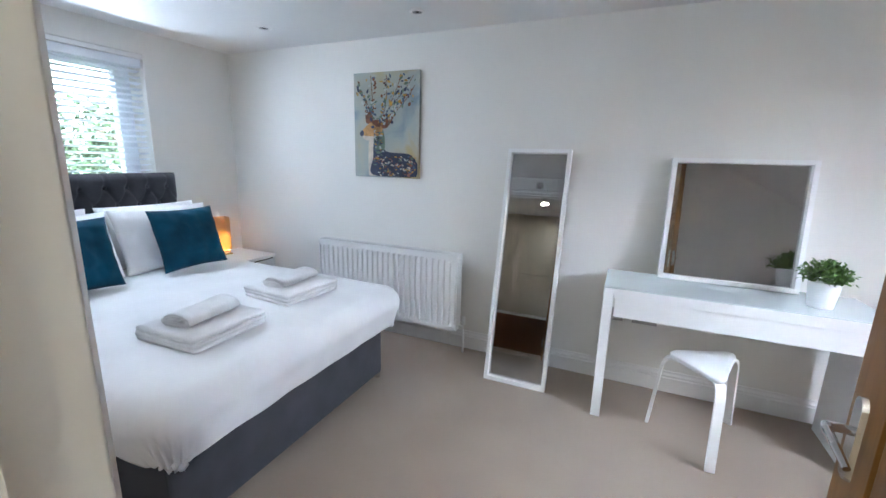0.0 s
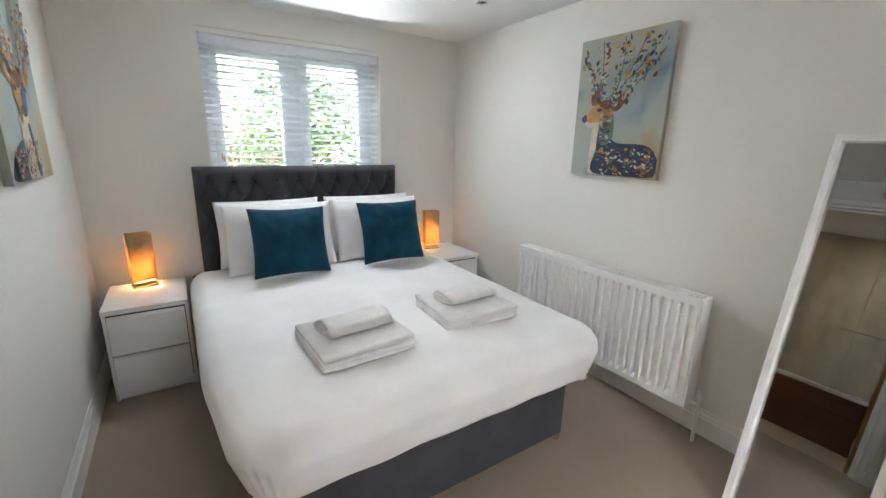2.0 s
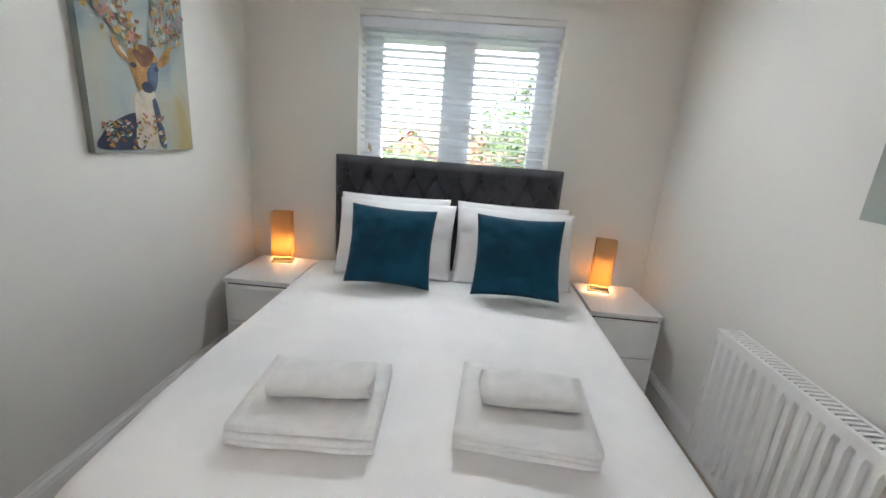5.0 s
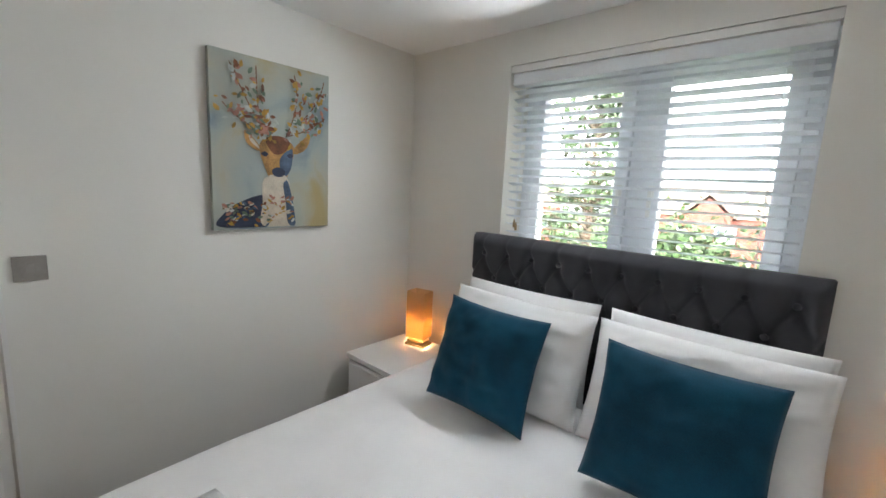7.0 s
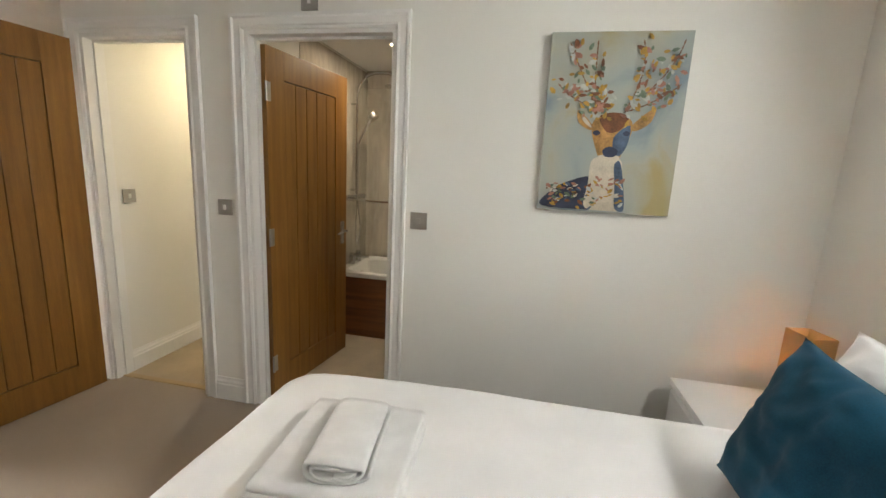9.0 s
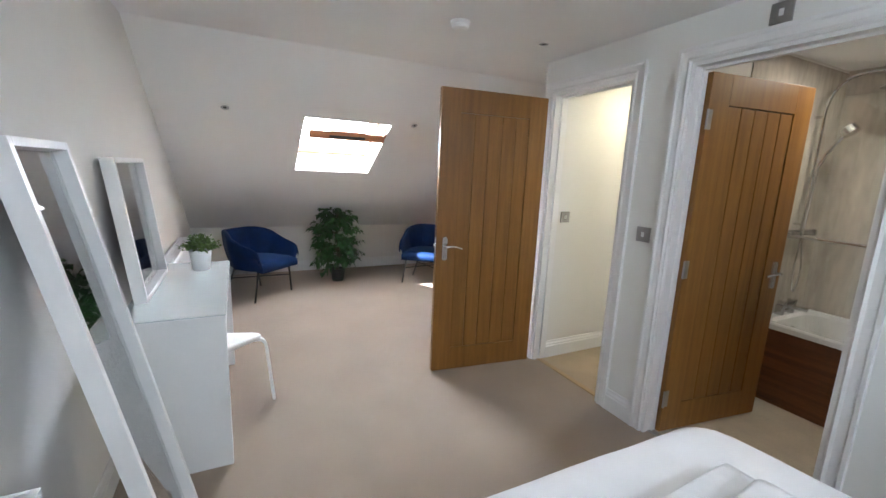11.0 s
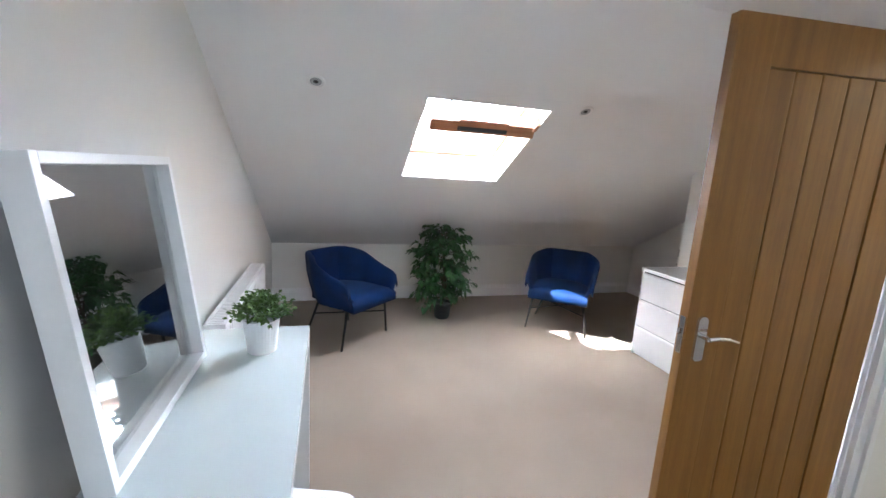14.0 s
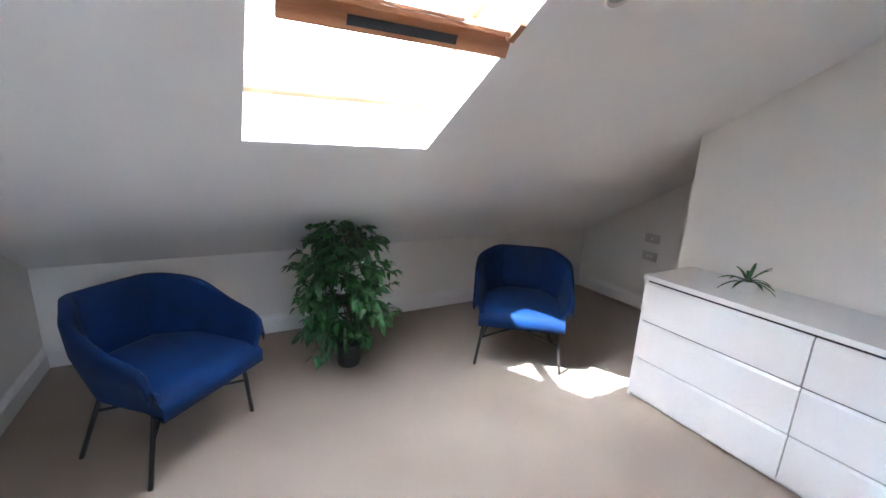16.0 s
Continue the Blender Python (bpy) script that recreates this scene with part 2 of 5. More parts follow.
# floors
struct(boxes("floor", [(BX - 0.1, RX + 0.1, SY - 0.1, ALY - 0.06, -0.2, 0), (LX - TH / 2, RX + 0.1, ALY - 0.06, NY + 0.1, -0.2, 0)], CARPET), "beige cut-pile fitted carpet, slightly worn", "floor")
struct(boxes("hall_floor", [(-2.4, LX - TH / 2, ALY + 0.1, 0.74, -0.2, -0.002)], HALLCARPET), "sand-coloured hall carpet", "floor")
struct(boxes("bathroom_floor", [(-1.9, LX - TH / 2, 0.74, 2.7, -0.2, -0.004)], VINYL), "pale beige bathroom floor", "floor")
struct(boxes("threshold_trim", [(LX - TH / 2 - 0.02, LX - TH / 2 + 0.02, *EO, -0.002, 0.006)], BRASS, bevel=0.003), "thin metal carpet strip", "trim")
struct(boxes("threshold_trim_bath", [(LX - TH / 2 - 0.02, LX - TH / 2 + 0.02, *BO, -0.002, 0.006)], STEEL, bevel=0.003), "thin metal threshold strip", "trim")

# walls
struct(boxes("wall_east", [(RX, RX + 0.12, SY - 0.12, NY + 0.12, -0.1, 2.5)], WALL), "plain off-white painted wall", "wall")
struct(boxes("wall_north", [(LX - 2.0, WX0, NY, NY + 0.28, -0.1, 2.5), (WX1, RX + 0.1, NY, NY + 0.28, -0.1, 2.5),
                            (WX0, WX1, NY, NY + 0.28, -0.1, WZ0), (WX0, WX1, NY, NY + 0.28, WZ1, 2.5)], WALL), "off-white wall around the bedroom window", "wall")
x0, x1 = LX - TH, LX
struct(boxes("wall_west", [(x0, x1, ALY, EO[0], -0.1, 2.5), (x0, x1, EO[1], BO[0], -0.1, 2.5), (x0, x1, BO[1], NY, -0.1, 2.5),
                           (x0, x1, EO[0], EO[1], OH, 2.5), (x0, x1, BO[0], BO[1], OH, 2.5)], WALL), "off-white partition with two doorways", "wall")
struct(boxes("wall_alcove_return", [(-1.10, LX - TH, ALY, ALY + 0.11, -0.1, 2.5)], WALL), "off-white return wall beside the hall", "wall")
struct(boxes("wall_alcove", [(AX - 0.12, AX, NIBY, ALY, -0.1, 2.6)], WALL), "off-white wall behind the dresser", "wall")
struct(boxes("wall_recess_end", [(BX, AX - 0.12, NIBY, NIBY + 0.12, -0.1, 2.6)], WALL), "off-white end of the eaves recess", "wall")
struct(boxes("wall_recess", [(BX - 0.12, BX, SY - 0.1, NIBY + 0.12, -0.1, 2.6)], WALL), "off-white side wall of the eaves recess", "wall")
struct(boxes("wall_knee", [(BX - 0.1, RX + 0.1, SY - 0.12, SY, -0.1, 0.75)], WALL), "low off-white knee wall under the roof slope", "wall")
# hall and bathroom shell
struct(boxes("wall_hall_side", [(-1.9, LX - TH, 0.70, 0.815, -0.1, 2.5)], WALL), "off-white wall between hall and bathroom", "wall")
struct(boxes("wall_hall_end", [(-2.5, -2.4, -1.0, 0.9, -0.1, 2.5)], WALL), "off-white wall at the end of the hall", "wall")
struct(boxes("wall_stair", [(-2.5, -1.10, -1.0, -0.9, -0.1, 2.5)], WALL), "off-white stairwell wall", "wall")
struct(boxes("wall_bath_back", [(-1.92, -1.80, 0.70, 2.8, -0.1, 2.5)], TILE), "stone-effect bathroom wall panels", "wall")
struct(boxes("wall_bath_end", [(-1.8, LX - TH, 2.6, 2.7, -0.1, 2.5)], TILE), "stone-effect bathroom end wall", "wall")

# ceilings
struct(boxes("ceiling", [(-2.5, RX + 0.1, -0.828, NY + 0.1, CZ, CZ + 0.2), (-2.5, AX - 0.05, -1.1, -0.8, CZ, CZ + 0.2)], CEIL), "flat white painted ceiling", "ceiling")
ANG = math.atan(RISE)
SLOPE = Matrix.Translation((0, SY, 0.64)) @ Matrix.Rotation(ANG, 4, 'X')
SV0, SV1, SU0, SU1 = 1.588, 2.514, 0.79, 1.58
T = 0.24
struct(boxes("ceiling_slope", [(BX - 0.1, SU0, -0.3, 3.34, 0, T), (SU1, RX + 0.1, -0.3, 3.34, 0, T), (SU0, SU1, -0.3, SV0, 0, T), (SU0, SU1, SV1, 3.34, 0, T)], CEIL, m=SLOPE), "white sloping ceiling under the roof", "ceiling")


# skirting with a moulded top
def skirting(name, a, b, side, label="white moulded skirting board"):
    a, b = Vector((*a, 0)), Vector((*b, 0))
    d = (b - a).normalized()
    nrm = Vector((-d.y, d.x, 0)) * side
    prof = ((0, 0), (0.018, 0), (0.018, 0.095), (0.013, 0.102), (0.013, 0.112), (0.006, 0.125), (0.004, 0.140), (0, 0.140))
    bm = bmesh.new()
    rings = [[bm.verts.new(p + nrm * o + Vector((0, 0, z))) for o, z in prof] for p in (a, b)]
    for k in range(len(prof)):
        j = (k + 1) % len(prof)
        bm.faces.new((rings[0][k], rings[0][j], rings[1][j], rings[1][k]))
    bm.faces.new(rings[0])
    bm.faces.new(rings[1][::-1])
    struct(mesh(name, bm, GLOSS), label, "skirting")


skirting("baseboard_east", (RX, SY), (RX, NY), 1)
skirting("baseboard_north", (LX, NY), (RX, NY), -1)
skirting("baseboard_west_bed", (LX, BO[1] + 0.07), (LX, NY), -1)
skirting("baseboard_west_mid", (LX, EO[1] + 0.07), (LX, BO[0] - 0.07), -1)
skirting("baseboard_knee", (BX, SY), (RX, SY), 1)
skirting("baseboard_recess", (BX, SY), (BX, NIBY), -1)
skirting("baseboard_alcove", (AX, NIBY), (AX, ALY), -1)
skirting("baseboard_return", (AX, ALY), (LX, ALY), -1)
skirting("baseboard_hall", (-1.10, ALY + 0.11), (LX - TH, ALY + 0.11), 1)
skirting("baseboard_hall_side", (-1.9, 0.70), (LX - TH, 0.70), -1)


# door linings and architraves
def architrave(name, o, x, out):
    w = 0.072
    bm = bmesh.new()
    prof = ((0, 0.012), (0.010, 0.020), (0.022, 0.014), (0.050, 0.014), (0.058, 0.022), (w, 0.022))
    prof = ((0.0, 0.0),) + prof + ((w, 0.0),)
    path = [(o[0], 0.0, -1, 0), (o[0], OH, -1, 1), (o[1], OH, 1, 1), (o[1], 0.0, 1, 0)]
    rings = [[bm.verts.new((x + out * p, y + sy * e, z + sz * e)) for e, p in prof] for y, z, sy, sz in path]
    for a, b in zip(rings, rings[1:]):
        for k in range(len(prof) - 1):
            bm.faces.new((a[k], a[k + 1], b[k + 1], b[k]))
    struct(mesh(name, bm, GLOSS), "white moulded door architrave", "architrave")


def lining(name, o):
    xa, xb = LX - TH - 0.002, LX + 0.002
    bm = bmesh.new()
    box(bm, xa, xb, o[0], o[0] + 0.02, 0, OH)
    box(bm, xa, xb, o[1] - 0.02, o[1], 0, OH)
    box(bm, xa, xb, o[0] + 0.02, o[1] - 0.02, OH - 0.02, OH)
    xm = LX - 0.052
    box(bm, xm - 0.03, xm, o[0] + 0.02, o[0] + 0.033, 0, OH - 0.02)
    box(bm, xm - 0.03, xm, o[1] - 0.033, o[1] - 0.02, 0, OH - 0.02)
    box(bm, xm - 0.03, xm, o[0] + 0.033, o[1] - 0.033, OH - 0.033, OH - 0.02)
    struct(mesh(name, bm, GLOSS), "white painted door lining with stop", "door frame")


for nm, o in (("entry", EO), ("bath", BO)):
    lining("door_lining_" + nm, o)
    architrave("architrave_" + nm, o, LX, 1)
    architrave("architrave_outer_" + nm, o, LX - TH, -1)


# ---- doors ----
def plank_door(label, m, w=0.80, h=2.015, handle_side=1):
    """Hinge edge at x = 0, leaf towards +x, thickness along y."""
    d = thing("door", label, "door", m)
    t = 0.040
    st, tr, br = 0.142, 0.155, 0.180
    bm = bmesh.new()
    box(bm, 0, st, -t / 2, t / 2, 0.008, h)
    box(bm, w - st, w, -t / 2, t / 2, 0.008, h)
    mesh("stile", bm, OAK, d, 0.002)
    bm = bmesh.new()
    box(bm, st, w - st, -t / 2, t / 2, h - tr, h)
    box(bm, st, w - st, -t / 2, t / 2, 0.008, br)
    mesh("rail", bm, OAK, d, 0.002)
    n = 5
    pw = (w - 2 * st) / n
    for i in range(n):
        bm = bmesh.new()
        box(bm, st + i * pw + 0.0015, st + (i + 1) * pw - 0.0015, -t / 2 + 0.005, t / 2 - 0.005, br + 0.002, h - tr - 0.002)
        mesh("plank", bm, OAK, d, 0.006, seg=2)
    for s in (-1, 1):
        bm = bmesh.new()
        hx, hz = w - 0.062, 0.955
        y0 = s * t / 2
        k = 14
        ring = [(0.021 * math.cos(a), 0.052 + 0.021 * math.sin(a)) for a in (math.pi * i / k for i in range(k + 1))]
        ring += [(0.021 * math.cos(a), -0.090 + 0.012 * math.sin(a)) for a in (math.pi + math.pi * i / k for i in range(k + 1))]
        lo = [bm.verts.new((hx + a, y0, hz + b)) for a, b in ring]
        hi = [bm.verts.new((hx + a * 0.9, y0 + s * 0.009, hz + b * 0.97)) for a, b in ring]
        for i in range(len(ring)):
            j = (i + 1) % len(ring)
            bm.faces.new((lo[i], lo[j], hi[j], hi[i]))
        bm.faces.new(hi)
        tube(bm, [(hx, y0, hz), (hx, y0 + s * 0.045, hz)], 0.009, 12)
        tube(bm, [(hx, y0 + s * 0.045, hz), (hx - 0.03, y0 + s * 0.052, hz + 0.006), (hx - 0.075, y0 + s * 0.05, hz + 0.002), (hx - 0.12, y0 + s * 0.043, hz - 0.012)], [0.009, 0.0085, 0.0075, 0.006], 12)
        tagged(mesh("handle", bm, CHROME, d, smooth=False), "polished chrome lever handle on backplate")
    bm = bmesh.new()
    box(bm, w - 0.002, w + 0.0015, -0.012, 0.012, 0.88, 1.02)
    box(bm, w, w + 0.012, -0.006, 0.006, 0.955, 0.975)
    tagged(mesh("latch", bm, CHROME, d, 0.001), "chrome latch plate")
    bm = bmesh.new()
    for z in (0.22, 1.0, 1.80):
        box(bm, -0.004, 0.03, -t / 2 - 0.003, -t / 2, z - 0.05, z + 0.05)
        tube(bm, [(-0.006, -t / 2 - 0.006, z - 0.05), (-0.006, -t / 2 - 0.006, z + 0.05)], 0.007, 10)
    tagged(mesh("hinge", bm, STEEL, d), "steel butt hinges")
    return d


# entry leaf stands open into the room; the bathroom leaf opens inward
plank_door("varnished oak plank door standing open on its hinges", pose(0.075, -0.165, 0, 0, 0, -6.5), 0.82, 2.032)
plank_door("varnished oak plank door half open into the bathroom", pose(-0.062, 0.928, 0, 0, 0, 172.8), 0.80, 2.035)


# ---- window with slatted blind ----
win = struct(thing("window_1", "white two-light casement window", "window"))
yw = NY + 0.19
bm = bmesh.new()
box(bm, WX0, WX0 + 0.055, yw, yw + 0.07, WZ0, WZ1)
box(bm, WX1 - 0.055, WX1, yw, yw + 0.07, WZ0, WZ1)
box(bm, WX0 + 0.055, WX1 - 0.055, yw, yw + 0.07, WZ0, WZ0 + 0.06)
box(bm, WX0 + 0.055, WX1 - 0.055, yw, yw + 0.07, WZ1 - 0.06, WZ1)
WM = (WX0 + WX1) / 2
box(bm, WM - 0.04, WM + 0.04, yw, yw + 0.07, WZ0 + 0.06, WZ1 - 0.06)
mesh("frame", bm, UPVC, win, 0.004)
for a, b in ((WX0 + 0.055, WM - 0.04), (WM + 0.04, WX1 - 0.055)):
    bm = bmesh.new()
    s = 0.062
    z0, z1 = WZ0 + 0.06, WZ1 - 0.06
    box(bm, a, a + s, yw - 0.02, yw + 0.05, z0, z1)
    box(bm, b - s, b, yw - 0.02, yw + 0.05, z0, z1)
    box(bm, a + s, b - s, yw - 0.02, yw + 0.05, z0, z0 + s)
    box(bm, a + s, b - s, yw - 0.02, yw + 0.05, z1 - s, z1)
    mesh("sash", bm, UPVC, win, 0.005)
    g = boxes("pane", [(a + s, b - s, yw + 0.012, yw + 0.018, z0 + s, z1 - s)], GLASS, win)
    g.visible_shadow = False
    bm = bmesh.new()
    hx = b - s / 2 if a < WM - 0.2 else a + s / 2
    box(bm, hx - 0.012, hx + 0.012, yw - 0.035, yw - 0.02, 1.50, 1.56)
    box(bm, hx - 0.008, hx + 0.008, yw - 0.05, yw - 0.035, 1.42, 1.55)
    tagged(mesh("handle", bm, WHITEPLASTIC, win, 0.003), "white window handle")
struct(boxes("window_sill", [(WX0, WX1, NY - 0.02, yw, WZ0 - 0.0, WZ0 + 0.022)], GLOSS, bevel=0.004), "white painted window sill", "window sill")
struct(boxes("window_reveal_trim", [(WX0 + 0.001, WX1 - 0.001, NY + 0.004, NY + 0.03, WZ1 - 0.035, WZ1 - 0.003)], GLOSS), "white head trim of the window reveal", "trim")

blind = thing("venetian_blind", "white slatted venetian blind, lowered with slats open", "blind")
yb = NY + 0.055
boxes("headrail", [(WX0 + 0.006, WX1 - 0.006, yb - 0.035, yb + 0.03, WZ1 - 0.095, WZ1 - 0.036)], SLAT, blind, 0.004)
bm = bmesh.new()
box(bm, -(WX1 - WX0) / 2 + 0.010, (WX1 - WX0) / 2 - 0.010, -0.025, 0.025, -0.0014, 0.0014)
sl = mesh("slat", bm, SLAT, blind, 0.0008, seg=1)
zs = [2.012 - 0.0425 * i for i in range(22)]
for i, z in enumerate(zs):
    o = sl if i == 0 else new("slat", sl.data)
    o.parent = blind
    o.matrix_basis = pose(WM, yb, z, -13 + 1.6 * math.sin(i * 2.1), 0, 0.25 * math.sin(i * 1.3))
boxes("bottom_rail", [(WX0 + 0.01, WX1 - 0.01, yb - 0.025, yb + 0.025, 1.062, 1.082)], SLAT, blind, 0.003)
bm = bmesh.new()
for f in (0.10, 0.5, 0.90):
    x = WX0 + f * (WX1 - WX0)
    for dy in (-0.026, 0.026):
        tube(bm, [(x, yb + dy, 1.08), (x, yb + dy, WZ1 - 0.09)], 0.0011, 5)
tube(bm, [(WX0 + 0.075, yb - 0.04, 1.34), (WX0 + 0.075, yb - 0.04, WZ1 - 0.09)], 0.0014, 5)
tube(bm, [(WX0 + 0.083, yb - 0.04, 1.32), (WX0 + 0.083, yb - 0.04, WZ1 - 0.09)], 0.0014, 5)
tagged(mesh("cord", bm, SLAT, blind), kind="stuff")
bm = bmesh.new()
lathe(bm, ((0.003, 0.03), (0.007, 0.0), (0.006, -0.012)), 10, (WX0 + 0.075, yb - 0.04, 1.33))
lathe(bm, ((0.003, 0.03), (0.007, 0.0), (0.006, -0.012)), 10, (WX0 + 0.087, yb - 0.04, 1.315))
tagged(mesh("cord_toggle", bm, BRASS, blind), "small wooden cord toggles")

# ---- rooflight ----
rl = struct(thing("window_2", "pine centre-pivot rooflight tilted open", "roof window", SLOPE))
bm = bmesh.new()
fz0, fz1 = T - 0.02, T + 0.07
box(bm, SU0 - 0.03, SU0 + 0.025, SV0 - 0.03, SV1 + 0.03, fz0, fz1)
box(bm, SU1 - 0.025, SU1 + 0.03, SV0 - 0.03, SV1 + 0.03, fz0, fz1)
box(bm, SU0 + 0.025, SU1 - 0.025, SV0 - 0.03, SV0 + 0.03, fz0, fz1)
box(bm, SU0 + 0.025, SU1 - 0.025, SV1 - 0.03, SV1 + 0.03, fz0, fz1)
mesh("frame", bm, PINE, rl, 0.004)
SASH = Matrix.Translation((0, 2.288, 0.0)) @ Matrix.Rotation(radians(125), 4, 'X')
a, b, L = SU0 + 0.002, SU1 - 0.066, 0.74
bm = bmesh.new()
box(bm, a, b, 0.0, 0.065, -0.02, 0.048, SASH)
box(bm, a, b, -0.022, 0.0, -0.036, -0.021, SASH)
box(bm, a + 0.2, b - 0.18, -0.026, -0.004, -0.048, -0.037, SASH)
box(bm, SU0 + 0.002, SU0 + 0.028, 2.30, 2.375, -0.01, 0.06)
box(bm, a, a + 0.05, 0.075, L, -0.02, 0.03, SASH)
box(bm, b - 0.05, b, 0.075, L, -0.02, 0.03, SASH)
box(bm, a, b, L, L + 0.06, -0.02, 0.03, SASH)
mesh("sash", bm, PINE, rl, 0.003)
bm = bmesh.new()
box(bm, a + 0.2, b - 0.18, -0.003, -0.0005, 0.005, 0.032, SASH)
tagged(mesh("vent_slot", bm, DARKGAP, rl), "dark ventilation slot in the sash rail")
bm = bmesh.new()
box(bm, a + 0.05, b - 0.05, 0.075, L, 0.004, 0.012, SASH)
g = mesh("pane", bm, GLASS, rl)
g.visible_shadow = False
bm = bmesh.new()
box(bm, SU1 - 0.19, SU1 - 0.165, 2.30, 2.62, 0.20, 0.235)
tube(bm, [(SU1 - 0.20, 2.33, 0.10), (SU1 - 0.185, 2.39, 0.15), (SU1 - 0.175, 2.50, 0.22)], 0.010, 8)
tagged(mesh("stay", bm, STEEL, rl), "steel window stay")


# ---- bedroom: bed ----
BX0, BX1, BY0, BY1 = 0.635, 2.04, 1.575, 3.50
bed = thing("bed", "double divan bed in charcoal fabric, neatly made in white", "bed")
boxes("base", [(BX0 + 0.005, BX1 - 0.005, BY0 + 0.01, BY1, 0.035, 0.36)], GREY, bed, 0.012)
boxes("mattress", [(BX0, BX1, BY0, BY1, 0.36, 0.575)], LINEN, bed, 0.03)
for x in (BX0 + 0.06, BX1 - 0.025):
    for y in (BY0 + 0.03, 2.5, BY1 - 0.1):
        bm = bmesh.new()
        lathe(bm, ((0.018, 0), (0.022, 0.012), (0.018, 0.036)), 12, (x, y, 0))
        tagged(mesh("foot", bm, CHROME, bed), "small chrome castor foot")


def smoothstep(a, b, x):
    t = min(1, max(0, (x - a) / (b - a)))
    return t * t * (3 - 2 * t)


def duvet():
    bm = bmesh.new()
    r = 0.105
    over, foot = 0.33, 0.32
    cx, hw = (BX0 + BX1) / 2 + 0.026, 0.848 - r
    yf = BY0 - 0.095 + r
    y_end = 3.36
    nx, ny = 120, 130
    R = 0.06

    def bend(d):
        if d <= 0:
            return d, 0.0
        if d < r * math.pi / 2:
            return r * math.sin(d / r), r * (1 - math.cos(d / r))
        k = d - r * math.pi / 2
        return r - 0.32 * k, r + k * 0.95

    grid = []
    for j in range(ny + 1):
        row = []
        for i in range(nx + 1):
            s = -(hw + over) + 2 * (hw + over) * i / nx
            t = -foot + (y_end - yf + foot) * j / ny
            qx, qy = max(0, abs(s) - hw + R), max(0, R - t)
            if qx > 0 and qy > 0:
                reach = math.hypot(qx, qy)
                ux, uy = qx / reach, qy / reach
                e = max(0, reach - R)
            else:
                ux, uy = (1, 0) if qx > 0 else (0, 1)
                e = max(0, abs(s) - hw, -t)
            ex, ey = e * ux, e * uy
            off, drop = bend(min(e, 0.33))
            dx, dy = drop * ux, drop * uy
            if e > 0:
                bx_ = hw - R + (R + off) * ux if qx > 0 else abs(s)
                x = cx + math.copysign(bx_, s)
                y = yf + R - (R + off) * uy if qy > 0 else yf + t
            else:
                x, y = cx + s, yf + t
            if s < 0:
                x += 0.055 * (1 - smoothstep(1.4, 2.2, y)) * min(1, -s / hw)
            corner = min(dx, dy)
            z = 0.613 - drop
            # soft fullness, wrinkles and hanging folds
            p = Vector((s * 1.6, t * 1.6, 0.3))
            z += 0.012 * noise.noise(p) * (1 if drop < 0.01 else 0.4)
            z += 0.004 * noise.noise(p * 3.1)
            z += 0.010 * math.cos(min(1, abs(s) / (hw + r)) * math.pi / 2)
            h = smoothstep(0.05, 0.30, drop)
            if dx > 0.02:
                x += math.copysign(1, s) * h * (0.007 * math.sin(t * 17 + 3 * noise.noise((t * 2, 0, 1))) + 0.012 * noise.noise((t * 5, drop * 3, 5)))
            if dy > 0.02:
                y -= h * (0.004 * math.sin(s * 15 + 3 * noise.noise((s * 2, 4, 1))) + 0.007 * noise.noise((s * 5, drop * 3, 9)))
            if corner > 0.01:
                k = smoothstep(0.01, 0.2, corner)
                a = math.atan2(dy, dx)
                f = 0.014 * math.sin(a * 30) * k
                x += math.copysign(1, s) * f
                y -= f
            z = max(z, 0.05)
            row.append(bm.verts.new((x, y, z)))
        grid.append(row)
    for j in range(ny):
        for i in range(nx):
            bm.faces.new((grid[j][i], grid[j][i + 1], grid[j + 1][i + 1], grid[j + 1][i]))
    ob = mesh("duvet", bm, LINEN, None, smooth=True)
    so = ob.modifiers.new("thick", 'SOLIDIFY')
    so.thickness, so.offset = 0.018, -1
    return tagged(ob, "smooth white cotton duvet draped over the bed", "duvet")


duvet()

